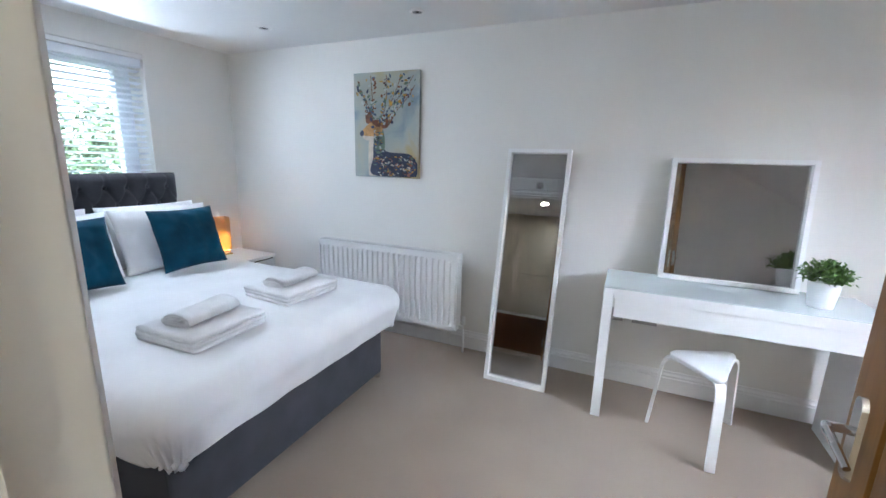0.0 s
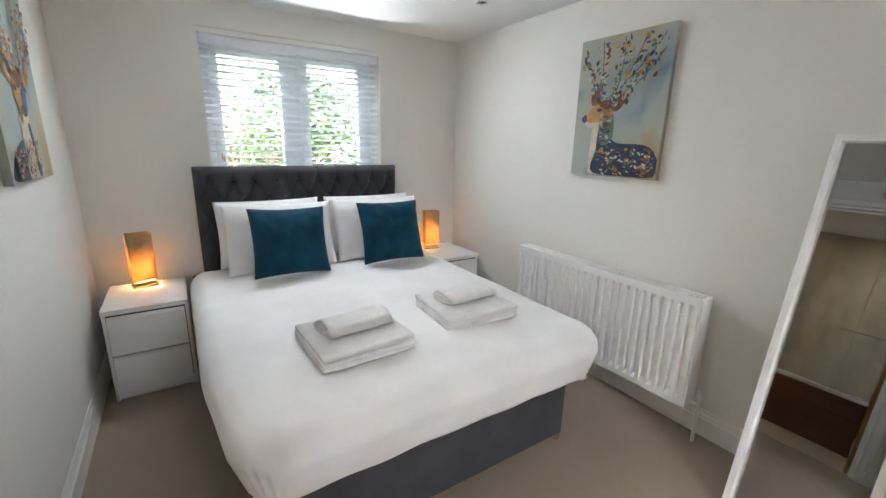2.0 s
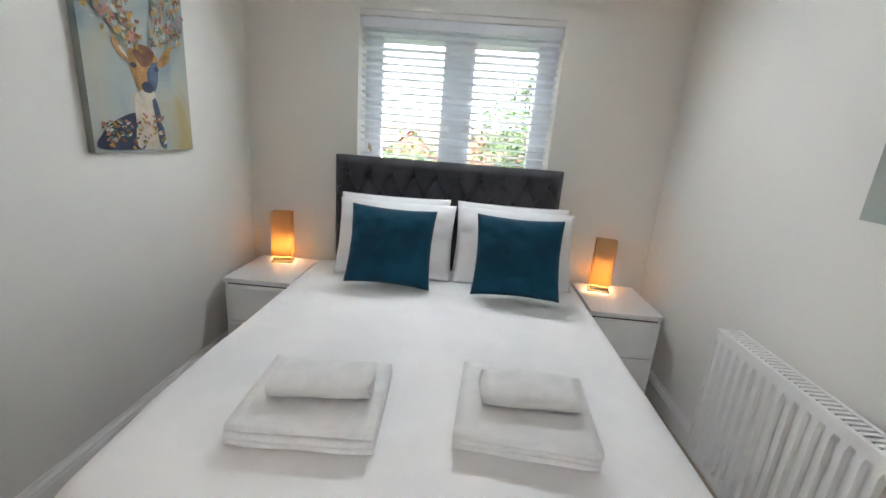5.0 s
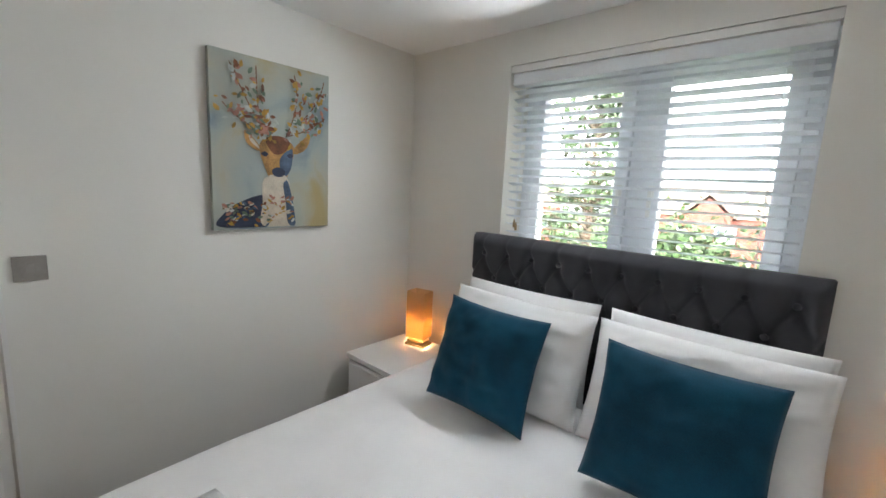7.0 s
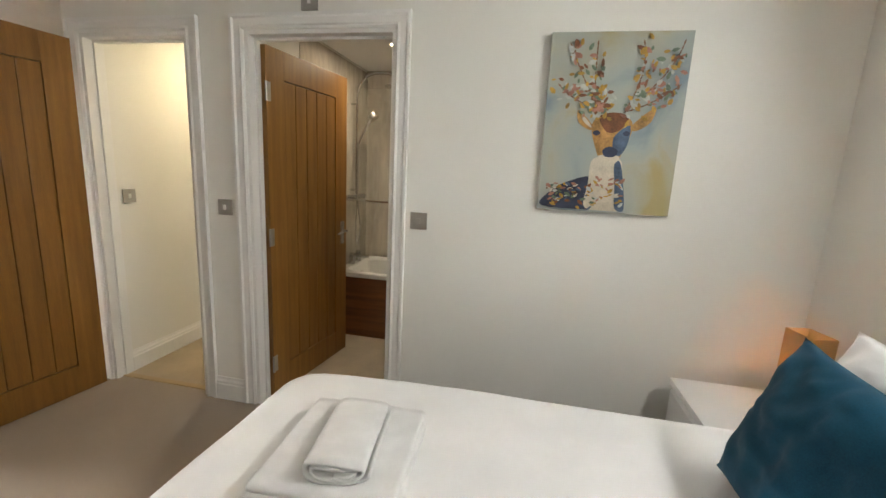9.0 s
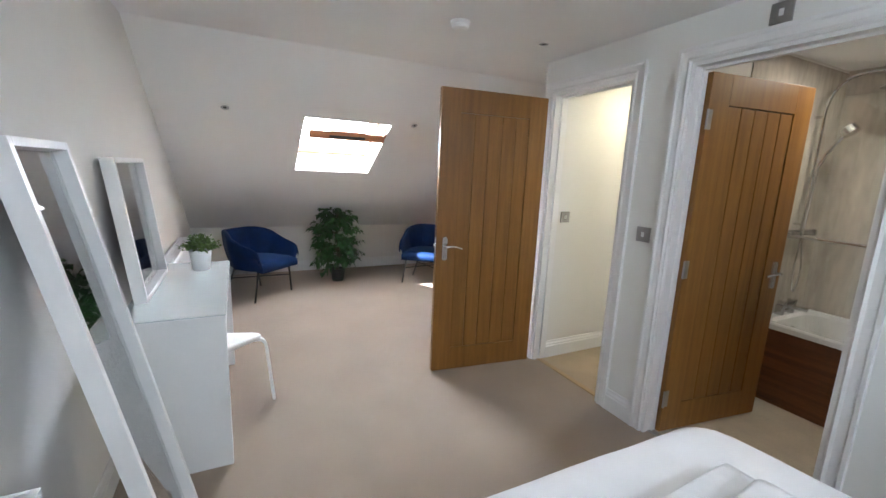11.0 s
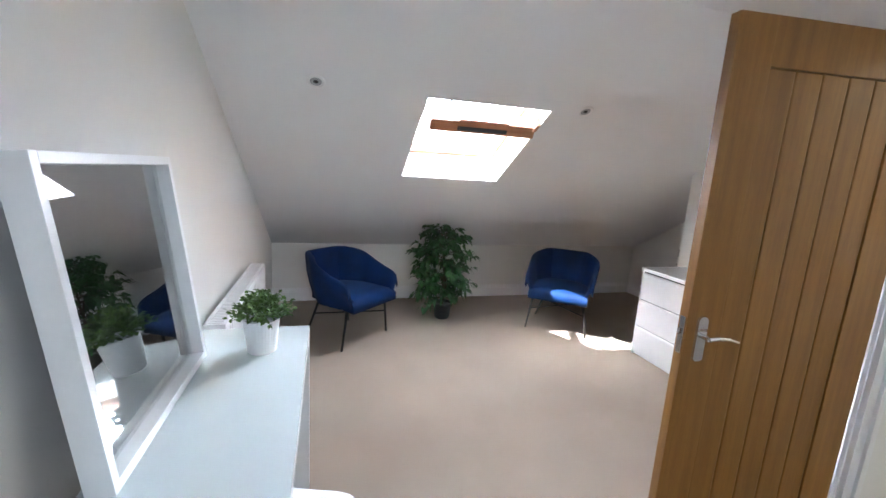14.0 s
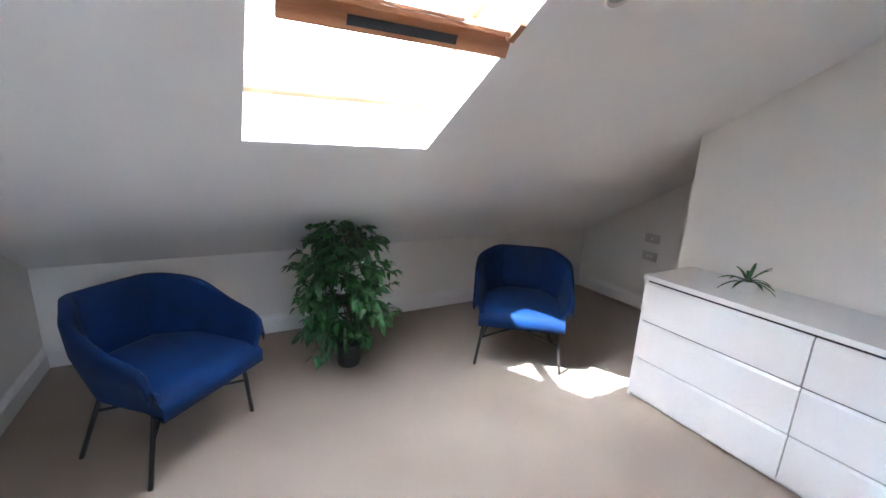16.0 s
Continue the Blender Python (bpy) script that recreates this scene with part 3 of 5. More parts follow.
# headboard with button tufting
hb = thing("headboard", "charcoal fabric headboard with deep button tufting", "headboard")
HX0, HX1, HZ0, HZ1 = 0.615, 2.065, 0.30, 1.275
boxes("backing", [(HX0, HX1, 3.545, 3.60, 0.02, HZ1)], GREY, hb, 0.008)
bm = bmesh.new()
buttons = []
for r_ in range(4):
    n = 10 if r_ % 2 == 0 else 9
    for i in range(n):
        buttons.append((HX0 + 0.085 + (i + (0.5 if r_ % 2 else 0)) * (HX1 - HX0 - 0.17) / 9, 1.175 - r_ * 0.125))
nx, nz = 150, 84
grid = []
P = (HX1 - HX0 - 0.17) / 9
for j in range(nz + 1):
    row = []
    for i in range(nx + 1):
        x = HX0 + (HX1 - HX0) * i / nx
        z = HZ0 + (HZ1 - HZ0) * j / nz
        e = min(x - HX0, HX1 - x, HZ1 - z)
        d = 0.058 * (1 - (1 - min(1, max(0, e) / 0.05)) ** 2.5)
        u, v = (x - HX0 - 0.085) / P, (1.175 - z) / 0.125
        if -0.05 < v < 3.05:
            a, b = (u + v / 2), (u - v / 2)
            fa, fb = abs(a - round(a)), abs(b - round(b))
            crease = max(math.exp(-(fa / 0.07) ** 2), math.exp(-(fb / 0.07) ** 2))
            d -= 0.020 * crease
        elif v <= 0 and z < HZ1 - 0.01:
            d -= 0.012 * math.exp(-((u - round(u)) / 0.06) ** 2)
        q = min((x - bx) ** 2 + (z - bz) ** 2 for bx, bz in buttons)
        d -= 0.034 * math.exp(-q / 0.0007)
        row.append(bm.verts.new((x, 3.55 - max(d, 0.0), z)))
    grid.append(row)
for j in range(nz):
    for i in range(nx):
        bm.faces.new((grid[j][i], grid[j][i + 1], grid[j + 1][i + 1], grid[j + 1][i]))
mesh("upholstery", bm, GREY, hb, smooth=True)
for bx, bz in buttons:
    bm = bmesh.new()
    lathe(bm, ((0.013, 0), (0.012, 0.005), (0.006, 0.009)), 12)
    mesh("button", bm, GREY, hb, m=pose(bx, 3.525, bz, 90, 0, 0), smooth=True)


def cushion(name, label, category, material, w, h, t, m, group, seed, pinch=0.06, wrinkle=0.006):
    bm = bmesh.new()
    n = 34
    sides = []
    for s in (1, -1):
        g = []
        for j in range(n + 1):
            row = []
            for i in range(n + 1):
                u, v = 2 * i / n - 1, 2 * j / n - 1
                k = ((1 - abs(u) ** 2.6) * (1 - abs(v) ** 2.6)) ** 0.55 if abs(u) < 1 and abs(v) < 1 else 0
                x = u * w / 2 * (1 - pinch * (1 - v * v) * abs(u) ** 3 * 0.8)
                y = v * h / 2 * (1 - pinch * (1 - u * u) * abs(v) ** 3 * 0.8)
                z = s * t / 2 * k + wrinkle * noise.noise((u * 3 + seed, v * 3, s)) * (0.3 + k) + 0.5 * wrinkle * noise.noise((u * 8, v * 8 + seed, s)) * k
                if s < 0 and (i in (0, n) or j in (0, n)):
                    row.append(sides[0][j][i])
                else:
                    row.append(bm.verts.new((x, y, z)))
            g.append(row)
        sides.append(g)
        for j in range(n):
            for i in range(n):
                f = (g[j][i], g[j][i + 1], g[j + 1][i + 1], g[j + 1][i])
                bm.faces.new(f if s > 0 else f[::-1])
    return tagged(mesh(name, bm, material, smooth=True, m=m), label, category, group)


# pillows: local z points to the room, local y up
for i, (x, y, z, w, rx, rz) in enumerate(((1.04, 3.375, 0.845, 0.68, 77, 1), (1.76, 3.375, 0.845, 0.68, 77, -1))):
    cushion("pillow", "plump white cotton pillow leaning on the headboard", "pillow", LINEN, w, 0.44, 0.15, pose(x, y, z, rx, 0, rz), "white pillows on the bed", i * 3.1, 0.05, 0.012)
for i, (x, y, z, w, rx, rz) in enumerate(((1.075, 3.225, 0.832, 0.69, 71, 0), (1.768, 3.225, 0.836, 0.68, 71, 0))):
    cushion("pillow", "plump white cotton pillow leaning on the headboard", "pillow", LINEN, w, 0.45, 0.17, pose(x, y, z, rx, 0, rz), "white pillows on the bed", 7 + i * 3.1, 0.05, 0.020)
for i, (x, y, z, rx, ry, rz) in enumerate(((1.085, 3.028, 0.842, 71, 1.5, 1), (1.768, 3.003, 0.848, 71, 0.5, 0))):
    cushion("cushion", "teal velvet square scatter cushion propped on pillows", "cushion", TEAL, 0.465, 0.43, 0.15, pose(x, y, z, rx, ry, rz), "teal cushions on the bed", 20 + i * 5.3, 0.08, 0.014)


# folded towels
def towel_roll(name, w, d, h, layers, seed):
    """A folded towel: stacked loops with a rounded fold along local -x side showing."""
    bm = bmesh.new()
    lh = h / layers
    for k in range(layers):
        z0 = k * lh
        n = 10
        ws, ds = w * (1 - 0.015 * ((k + seed) % 2)), d * (1 - 0.02 * ((k * 2 + seed) % 3))
        prof = [(-ds / 2 + lh / 2 - lh / 2 * math.sin(a), z0 + lh / 2 - lh / 2 * math.cos(a)) for a in (math.pi * i / n for i in range(n + 1))]
        prof += [(ds / 2 - lh / 2 + lh / 2 * math.sin(a), z0 + lh / 2 + lh / 2 * math.cos(a)) for a in (math.pi * i / n for i in range(n + 1))]
        m_ = 12
        rings = []
        for j in range(m_ + 1):
            x = -ws / 2 + ws * j / m_
            e = 0.006 if j in (0, m_) else 0.0
            rings.append([bm.verts.new((x, y * (1 - e * 3) + 0.004 * noise.noise((x * 9, y * 9, k + seed)), z + 0.004 * noise.noise((x * 8 + seed, y * 8, k)))) for y, z in prof])
        for a, b in zip(rings, rings[1:]):
            for i in range(len(prof)):
                q = (i + 1) % len(prof)
                bm.faces.new((a[i], a[q], b[q], b[i]))
        bm.faces.new(rings[0])
        bm.faces.new(rings[-1][::-1])
    return bm


def rolled_towel(w, d, h, seed):
    """A towel folded over on itself: a flat spiral, open at its ends along x."""
    bm = bmesh.new()
    n, turns, th = 60, 2.25, 0.011
    sp = lambda v, e: math.copysign(abs(v) ** e, v)
    mid = []
    for i in range(n + 1):
        f = i / n
        a = -0.5 * math.pi + math.tau * turns * f
        ra = (d / 2 - th) * (0.55 + 0.45 * f)
        rb = (h / 2 - th / 2) * (0.20 + 0.80 * f)
        mid.append(Vector((0, ra * sp(math.cos(a), 0.75), h / 2 + rb * sp(math.sin(a), 0.75))))
    rows = 10
    rings = []
    for j in range(rows + 1):
        x = -w / 2 + w * j / rows
        ring = []
        for side in (1, -1):
            for i in (range(n + 1) if side > 0 else range(n, -1, -1)):
                tan = (mid[min(n, i + 1)] - mid[max(0, i - 1)]).normalized()
                nr = Vector((0, -tan.z, tan.y))
                p = mid[i] + nr * side * th / 2 * (0.75 if j in (0, rows) else 1)
                wob = 0.004 * noise.noise((x * 8 + seed, p.y * 9, p.z * 9))
                ring.append(bm.verts.new((x + (0.006 * math.sin(i * 0.5 + seed) if j in (0, rows) else 0), p.y + wob, max(0.0, p.z + wob))))
        rings.append(ring)
    k = len(rings[0])
    for a, b in zip(rings, rings[1:]):
        for i in range(k):
            q = (i + 1) % k
            bm.faces.new((a[i], a[q], b[q], b[i]))
    for ring in (rings[0], rings[-1]):
        for i in range(n):
            bm.faces.new((ring[i], ring[i + 1], ring[k - 2 - i], ring[k - 1 - i]))
    return bm


for cx, cy, rz, sd in ((1.085, 1.945, 3, 1), (1.695, 1.995, -4, 2)):
    tagged(mesh("bath_towel", towel_roll("t", 0.39, 0.37, 0.064, 3, sd), TOWEL, smooth=True, m=pose(cx, cy, 0.622, 0, 0, rz)), "folded white terry bath towel on the bed", "towel", "folded towels")
    tagged(mesh("hand_towel", rolled_towel(0.285, 0.185, 0.068, sd), TOWEL, smooth=True, m=pose(cx + 0.012, cy + 0.015, 0.685, 0, 0, rz + 4)), "folded white terry hand towel on a bath towel", "towel", "folded hand towels")


# ---- drawers ----
def drawers(name, label, w, d, h, cols, rows, m, plinth=0.03, group=""):
    """Front faces -y; origin at the floor, middle of the plan."""
    th = thing(name, label, "drawers", m, group)
    bm = bmesh.new()
    box(bm, -w / 2, -w / 2 + 0.016, -d / 2 + 0.02, d / 2, 0, h - 0.028)
    box(bm, w / 2 - 0.016, w / 2, -d / 2 + 0.02, d / 2, 0, h - 0.028)
    box(bm, -w / 2 + 0.016, w / 2 - 0.016, d / 2 - 0.01, d / 2, 0, h - 0.028)
    box(bm, -w / 2 + 0.016, w / 2 - 0.016, -d / 2 + 0.04, d / 2 - 0.01, 0.0, plinth + 0.02)
    mesh("carcass", bm, WHITE, th, 0.001)
    boxes("top", [(-w / 2, w / 2, -d / 2, d / 2, h - 0.028, h)], WHITE, th, 0.002)
    fh = (h - 0.028 - plinth - 0.006) / rows
    cw = (w - 0.036) / cols
    for r in range(rows):
        for c in range(cols):
            x0 = -w / 2 + 0.018 + c * cw
            z0 = plinth + r * fh
            bm = bmesh.new()
            # front with a cut-back finger lip along its top
            prof = ((-d / 2 + 0.020, 0.002), (-d / 2 + 0.003, 0.002), (-d / 2 + 0.003, fh - 0.022), (-d / 2 + 0.012, fh - 0.009), (-d / 2 + 0.020, fh - 0.009))
            ra = [bm.verts.new((x0 + 0.003, y, z0 + z)) for y, z in prof]
            rb = [bm.verts.new((x0 + cw - 0.003, y, z0 + z)) for y, z in prof]
            for i in range(len(prof)):
                j = (i + 1) % len(prof)
                bm.faces.new((ra[i], ra[j], rb[j], rb[i]))
            bm.faces.new(ra)
            bm.faces.new(rb[::-1])
            mesh("drawer_front", bm, WHITE, th)
    # near-black sheet added behind the fronts; the gaps' shade is in its colour
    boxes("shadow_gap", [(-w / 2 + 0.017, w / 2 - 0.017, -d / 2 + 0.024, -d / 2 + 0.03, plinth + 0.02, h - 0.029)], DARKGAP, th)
    return th


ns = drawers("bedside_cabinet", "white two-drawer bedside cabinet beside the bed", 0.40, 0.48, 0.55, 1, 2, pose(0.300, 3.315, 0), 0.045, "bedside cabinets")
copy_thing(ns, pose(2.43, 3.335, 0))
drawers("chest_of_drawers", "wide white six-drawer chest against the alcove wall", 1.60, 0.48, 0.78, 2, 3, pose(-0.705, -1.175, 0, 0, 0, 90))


# ---- bedside lamps ----
def table_lamp(m):
    L_ = thing("table_lamp", "small table lamp, tall square linen shade, lit", "lamp", m, "bedside lamps")
    bm = bmesh.new()
    box(bm, -0.066, 0.066, -0.05, 0.05, 0.0, 0.012)
    box(bm, -0.055, 0.055, -0.04, 0.04, 0.022, 0.034)
    box(bm, -0.012, 0.012, -0.012, 0.012, 0.012, 0.05)
    tagged(mesh("base", bm, BRASS, L_, 0.002), "tiered brushed metal base")
    a, b, c, t = 0.062, 0.048, 0.0, 0.0015
    bm = bmesh.new()
    z0, z1 = 0.048, 0.335
    box(bm, -a, a, -b, -b + t, z0, z1)
    box(bm, -a, a, b - t, b, z0, z1)
    box(bm, -a, -a + t, -b + t, b - t, z0, z1)
    box(bm, a - t, a, -b + t, b - t, z0, z1)
    mesh("shade", bm, SHADE, L_)
    bm = bmesh.new()
    lathe(bm, ((0.010, 0), (0.022, 0.03), (0.024, 0.055), (0.010, 0.08)), 14, (0, 0, 0.10))
    tagged(mesh("bulb", bm, BULB, L_, smooth=True), "glowing warm bulb")
    return L_


tl = table_lamp(pose(0.285, 3.47, 0.55, 0, 0, 12))
copy_thing(tl, pose(2.372, 3.465, 0.55, 0, 0, -14))
for x, y in ((0.285, 3.47), (2.372, 3.465)):
    lamp("bedside_bulb_light", 'POINT', pose(x, y, 0.675), 2.2, (1.0, 0.60, 0.26), 0.03)


# ---- radiators ----
def radiator(label, w, h, m):
    """Front faces -y, origin at the wall below its middle."""
    r = thing("radiator", label, "radiator", m, "wall radiators")
    bm = bmesh.new()
    n = int(w / 0.0475)
    p = w / n
    prof = []
    for i in range(n):
        x = -w / 2 + i * p
        prof += [(x, 0.0), (x + 0.17 * p, 0.0), (x + 0.30 * p, 0.014), (x + 0.72 * p, 0.014), (x + 0.86 * p, 0.0)]
    prof.append((w / 2, 0.0))
    zs_ = (0.0, 0.03, 0.055, h - 0.065, h - 0.04, h - 0.012)
    fl = (0, 0, 1, 1, 0, 0)
    rows = [[bm.verts.new((x, -0.125 + (0.014 - o if f else 0.0), z)) for x, o in prof] for z, f in zip(zs_, fl)]
    for a, b in zip(rows, rows[1:]):
        for i in range(len(prof) - 1):
            bm.faces.new((a[i], a[i + 1], b[i + 1], b[i]))
    mesh("panel", bm, RADPAINT, r)
    boxes("back_panel", [(-w / 2, w / 2, -0.05, -0.035, 0.0, h - 0.012)], RADPAINT, r, 0.003)
    boxes("side_cover", [(-w / 2 - 0.004, -w / 2, -0.128, -0.035, 0.005, h)], RADPAINT, r, 0.0015)
    boxes("side_cover", [(w / 2, w / 2 + 0.004, -0.128, -0.035, 0.005, h)], RADPAINT, r, 0.0015)
    bm = bmesh.new()
    box(bm, -w / 2, w / 2, -0.128, -0.112, h - 0.014, h)
    box(bm, -w / 2, w / 2, -0.050, -0.035, h - 0.014, h)
    k = int(w / 0.022)
    for i in range(k):
        x = -w / 2 + (i + 0.5) * w / k
        box(bm, x - 0.006, x + 0.006, -0.112, -0.050, h - 0.006, h - 0.002)
    mesh("top_grille", bm, RADPAINT, r)
    # dark box added inside, painting the shade between ribs and panels
    boxes("interior_shade", [(-w / 2 + 0.01, w / 2 - 0.01, -0.098, -0.055, 0.02, h - 0.03)], DARKGAP, r)
    bm = bmesh.new()
    xv = -w / 2 + 0.0
    sx = 1
    tube(bm, [(sx * (w / 2 + 0.0), -0.08, 0.03), (sx * (w / 2 + 0.045), -0.08, 0.03)], 0.010, 10)
    tube(bm, [(sx * (w / 2 + 0.045), -0.08, 0.05), (sx * (w / 2 + 0.045), -0.08, 0.0), (sx * (w / 2 + 0.050), -0.085, -0.17)], 0.0085, 10)
    lathe(bm, ((0.013, 0), (0.017, 0.015), (0.015, 0.055), (0.010, 0.065)), 14, (sx * (w / 2 + 0.045), -0.08, 0.045))
    mesh("valve", bm, WHITEPLASTIC, r, smooth=False)
    return r


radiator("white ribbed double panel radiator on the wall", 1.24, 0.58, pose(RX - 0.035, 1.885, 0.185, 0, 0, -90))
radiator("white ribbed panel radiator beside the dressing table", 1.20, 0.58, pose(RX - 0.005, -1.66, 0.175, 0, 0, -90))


# ---- mirrors ----
def mirror(name, label, w, h, bar, dep, m):
    """Stands on its lower edge; front faces -y, leans by m."""
    t = thing(name, label, "mirror", m)
    bm = bmesh.new()
    box(bm, -w / 2, -w / 2 + bar, 0, dep, 0, h)
    box(bm, w / 2 - bar, w / 2, 0, dep, 0, h)
    box(bm, -w / 2 + bar, w / 2 - bar, 0, dep, 0, bar)
    box(bm, -w / 2 + bar, w / 2 - bar, 0, dep, h - bar, h)
    mesh("frame", bm, WHITE, t, 0.0015)
    boxes("backing", [(-w / 2 + bar, w / 2 - bar, dep - 0.008, dep - 0.002, bar, h - bar)], DARKGAP, t)
    bm = bmesh.new()
    yq = dep - 0.018
    vs = [bm.verts.new(c) for c in ((-w / 2 + bar, yq, bar), (w / 2 - bar, yq, bar), (w / 2 - bar, yq, h - bar), (-w / 2 + bar, yq, h - bar))]
    bm.faces.new(vs)
    bmesh.ops.solidify(bm, geom=list(bm.faces), thickness=0.004)
    tagged(mesh("mirror_glass", bm, MIRROR, t), "silvered mirror glass")
    return t


mirror("standing_mirror", "tall white-framed mirror leaning against the wall", 0.405, 1.545, 0.024, 0.055, pose(2.315, 0.757, 0, 0, 0, -90) @ Matrix.Rotation(-math.atan2(0.305, 1.515), 4, 'X'))
mirror("table_mirror", "white-framed mirror leaning on the dressing table", 0.665, 0.695, 0.024, 0.055, pose(2.545, -0.342, 0.786, 0, 0, -90) @ Matrix.Rotation(-math.atan2(0.075, 0.67), 4, 'X'))

# ---- dressing table and stool ----
DTX0, DTX1, DTY0, DTY1 = 2.205, 2.625, -0.935, 0.268
dt = thing("dressing_table", "white dressing table with glass top and drawer", "dressing table")
boxes("end_panel", [(DTX0, DTX1, DTY1 - 0.05, DTY1, 0, 0.775)], WHITE, dt, 0.002)
boxes("end_panel", [(DTX0, DTX1, DTY0, DTY0 + 0.05, 0, 0.775)], WHITE, dt, 0.002)
boxes("top_frame", [(DTX0, DTX1, DTY0 + 0.05, DTY1 - 0.05, 0.725, 0.775)], WHITE, dt, 0.002)
boxes("drawer_front", [(DTX0 + 0.012, DTX0 + 0.03, DTY0 + 0.06, DTY1 - 0.06, 0.615, 0.722)], WHITE, dt, 0.002)
boxes("drawer_box", [(DTX0 + 0.03, DTX1 - 0.06, DTY0 + 0.07, DTY1 - 0.07, 0.625, 0.71)], WHITE, dt, 0.002)
tagged(boxes("glass_top", [(DTX0 - 0.001, DTX1, DTY0, DTY1, 0.776, 0.782)], TOPGLASS, dt, 0.0012), "pale reflective glass top")

stool = thing("stool", "white bentwood stool with rounded triangular seat", "stool", pose(2.235, -0.28, 0, 0, 0, 0))
legs = [Vector((0.055, 0.245, 0)), Vector((-0.258, -0.015, 0)), Vector((0.235, -0.175, 0))]
bm = bmesh.new()
ring = []
tip = [v * 0.80 for v in legs]
k = 12
order = sorted(tip, key=lambda v: math.atan2(v.y, v.x))
cen = sum(order, Vector()) / 3
for idx in range(3):
    p0, p1, p2 = order[idx - 1], order[idx], order[(idx + 1) % 3]
    a = p1.lerp(p0, 0.30)
    b = p1.lerp(p2, 0.30)
    out = p1 + (p1 - cen) * 0.14
    ring += arc(a, out, b, k)
mid = [v + (v - cen) * 0.10 for v in ring]
rings = [[bm.verts.new((cen + (v - cen) * sc) + Vector((0, 0, z))) for v in mid] for z, sc in ((0.424, 0.96), (0.430, 1.0), (0.446, 1.0), (0.452, 0.96), (0.449, 0.6))]
for a, b in zip(rings, rings[1:]):
    for i in range(len(mid)):
        j = (i + 1) % len(mid)
        bm.faces.new((a[i], a[j], b[j], b[i]))
bm.faces.new(rings[0][::-1])
bm.faces.new(rings[-1])
mesh("seat", bm, WHITE, stool, smooth=True)
for v in legs:
    d = v.normalized()
    s_ = Vector((-d.y, d.x, 0))
    path = [v * 0.35 + Vector((0, 0, 0.418))] + [p for p in arc(v * 0.68 + Vector((0, 0, 0.418)), v * 0.86 + Vector((0, 0, 0.418)), v * 0.88 + Vector((0, 0, 0.33)), 7)] + [v * 1.0]
    bm = bmesh.new()
    prev = None
    for i, p in enumerate(path):
        a = path[max(0, i - 1)]
        b = path[min(len(path) - 1, i + 1)]
        tan = (b - a).normalized()
        nn = tan.cross(s_).normalized()
        cur = [bm.verts.new(p + s_ * (0.021 * e) + nn * (0.008 * f)) for e, f in ((-1, -1), (1, -1), (1, 1), (-1, 1))]
        if prev:
            for q in range(4):
                bm.faces.new((prev[q], prev[(q + 1) % 4], cur[(q + 1) % 4], cur[q]))
        else:
            bm.faces.new(cur)
        prev = cur
    bm.faces.new(prev[::-1])
    mesh("leg", bm, WHITE, stool, 0.0)


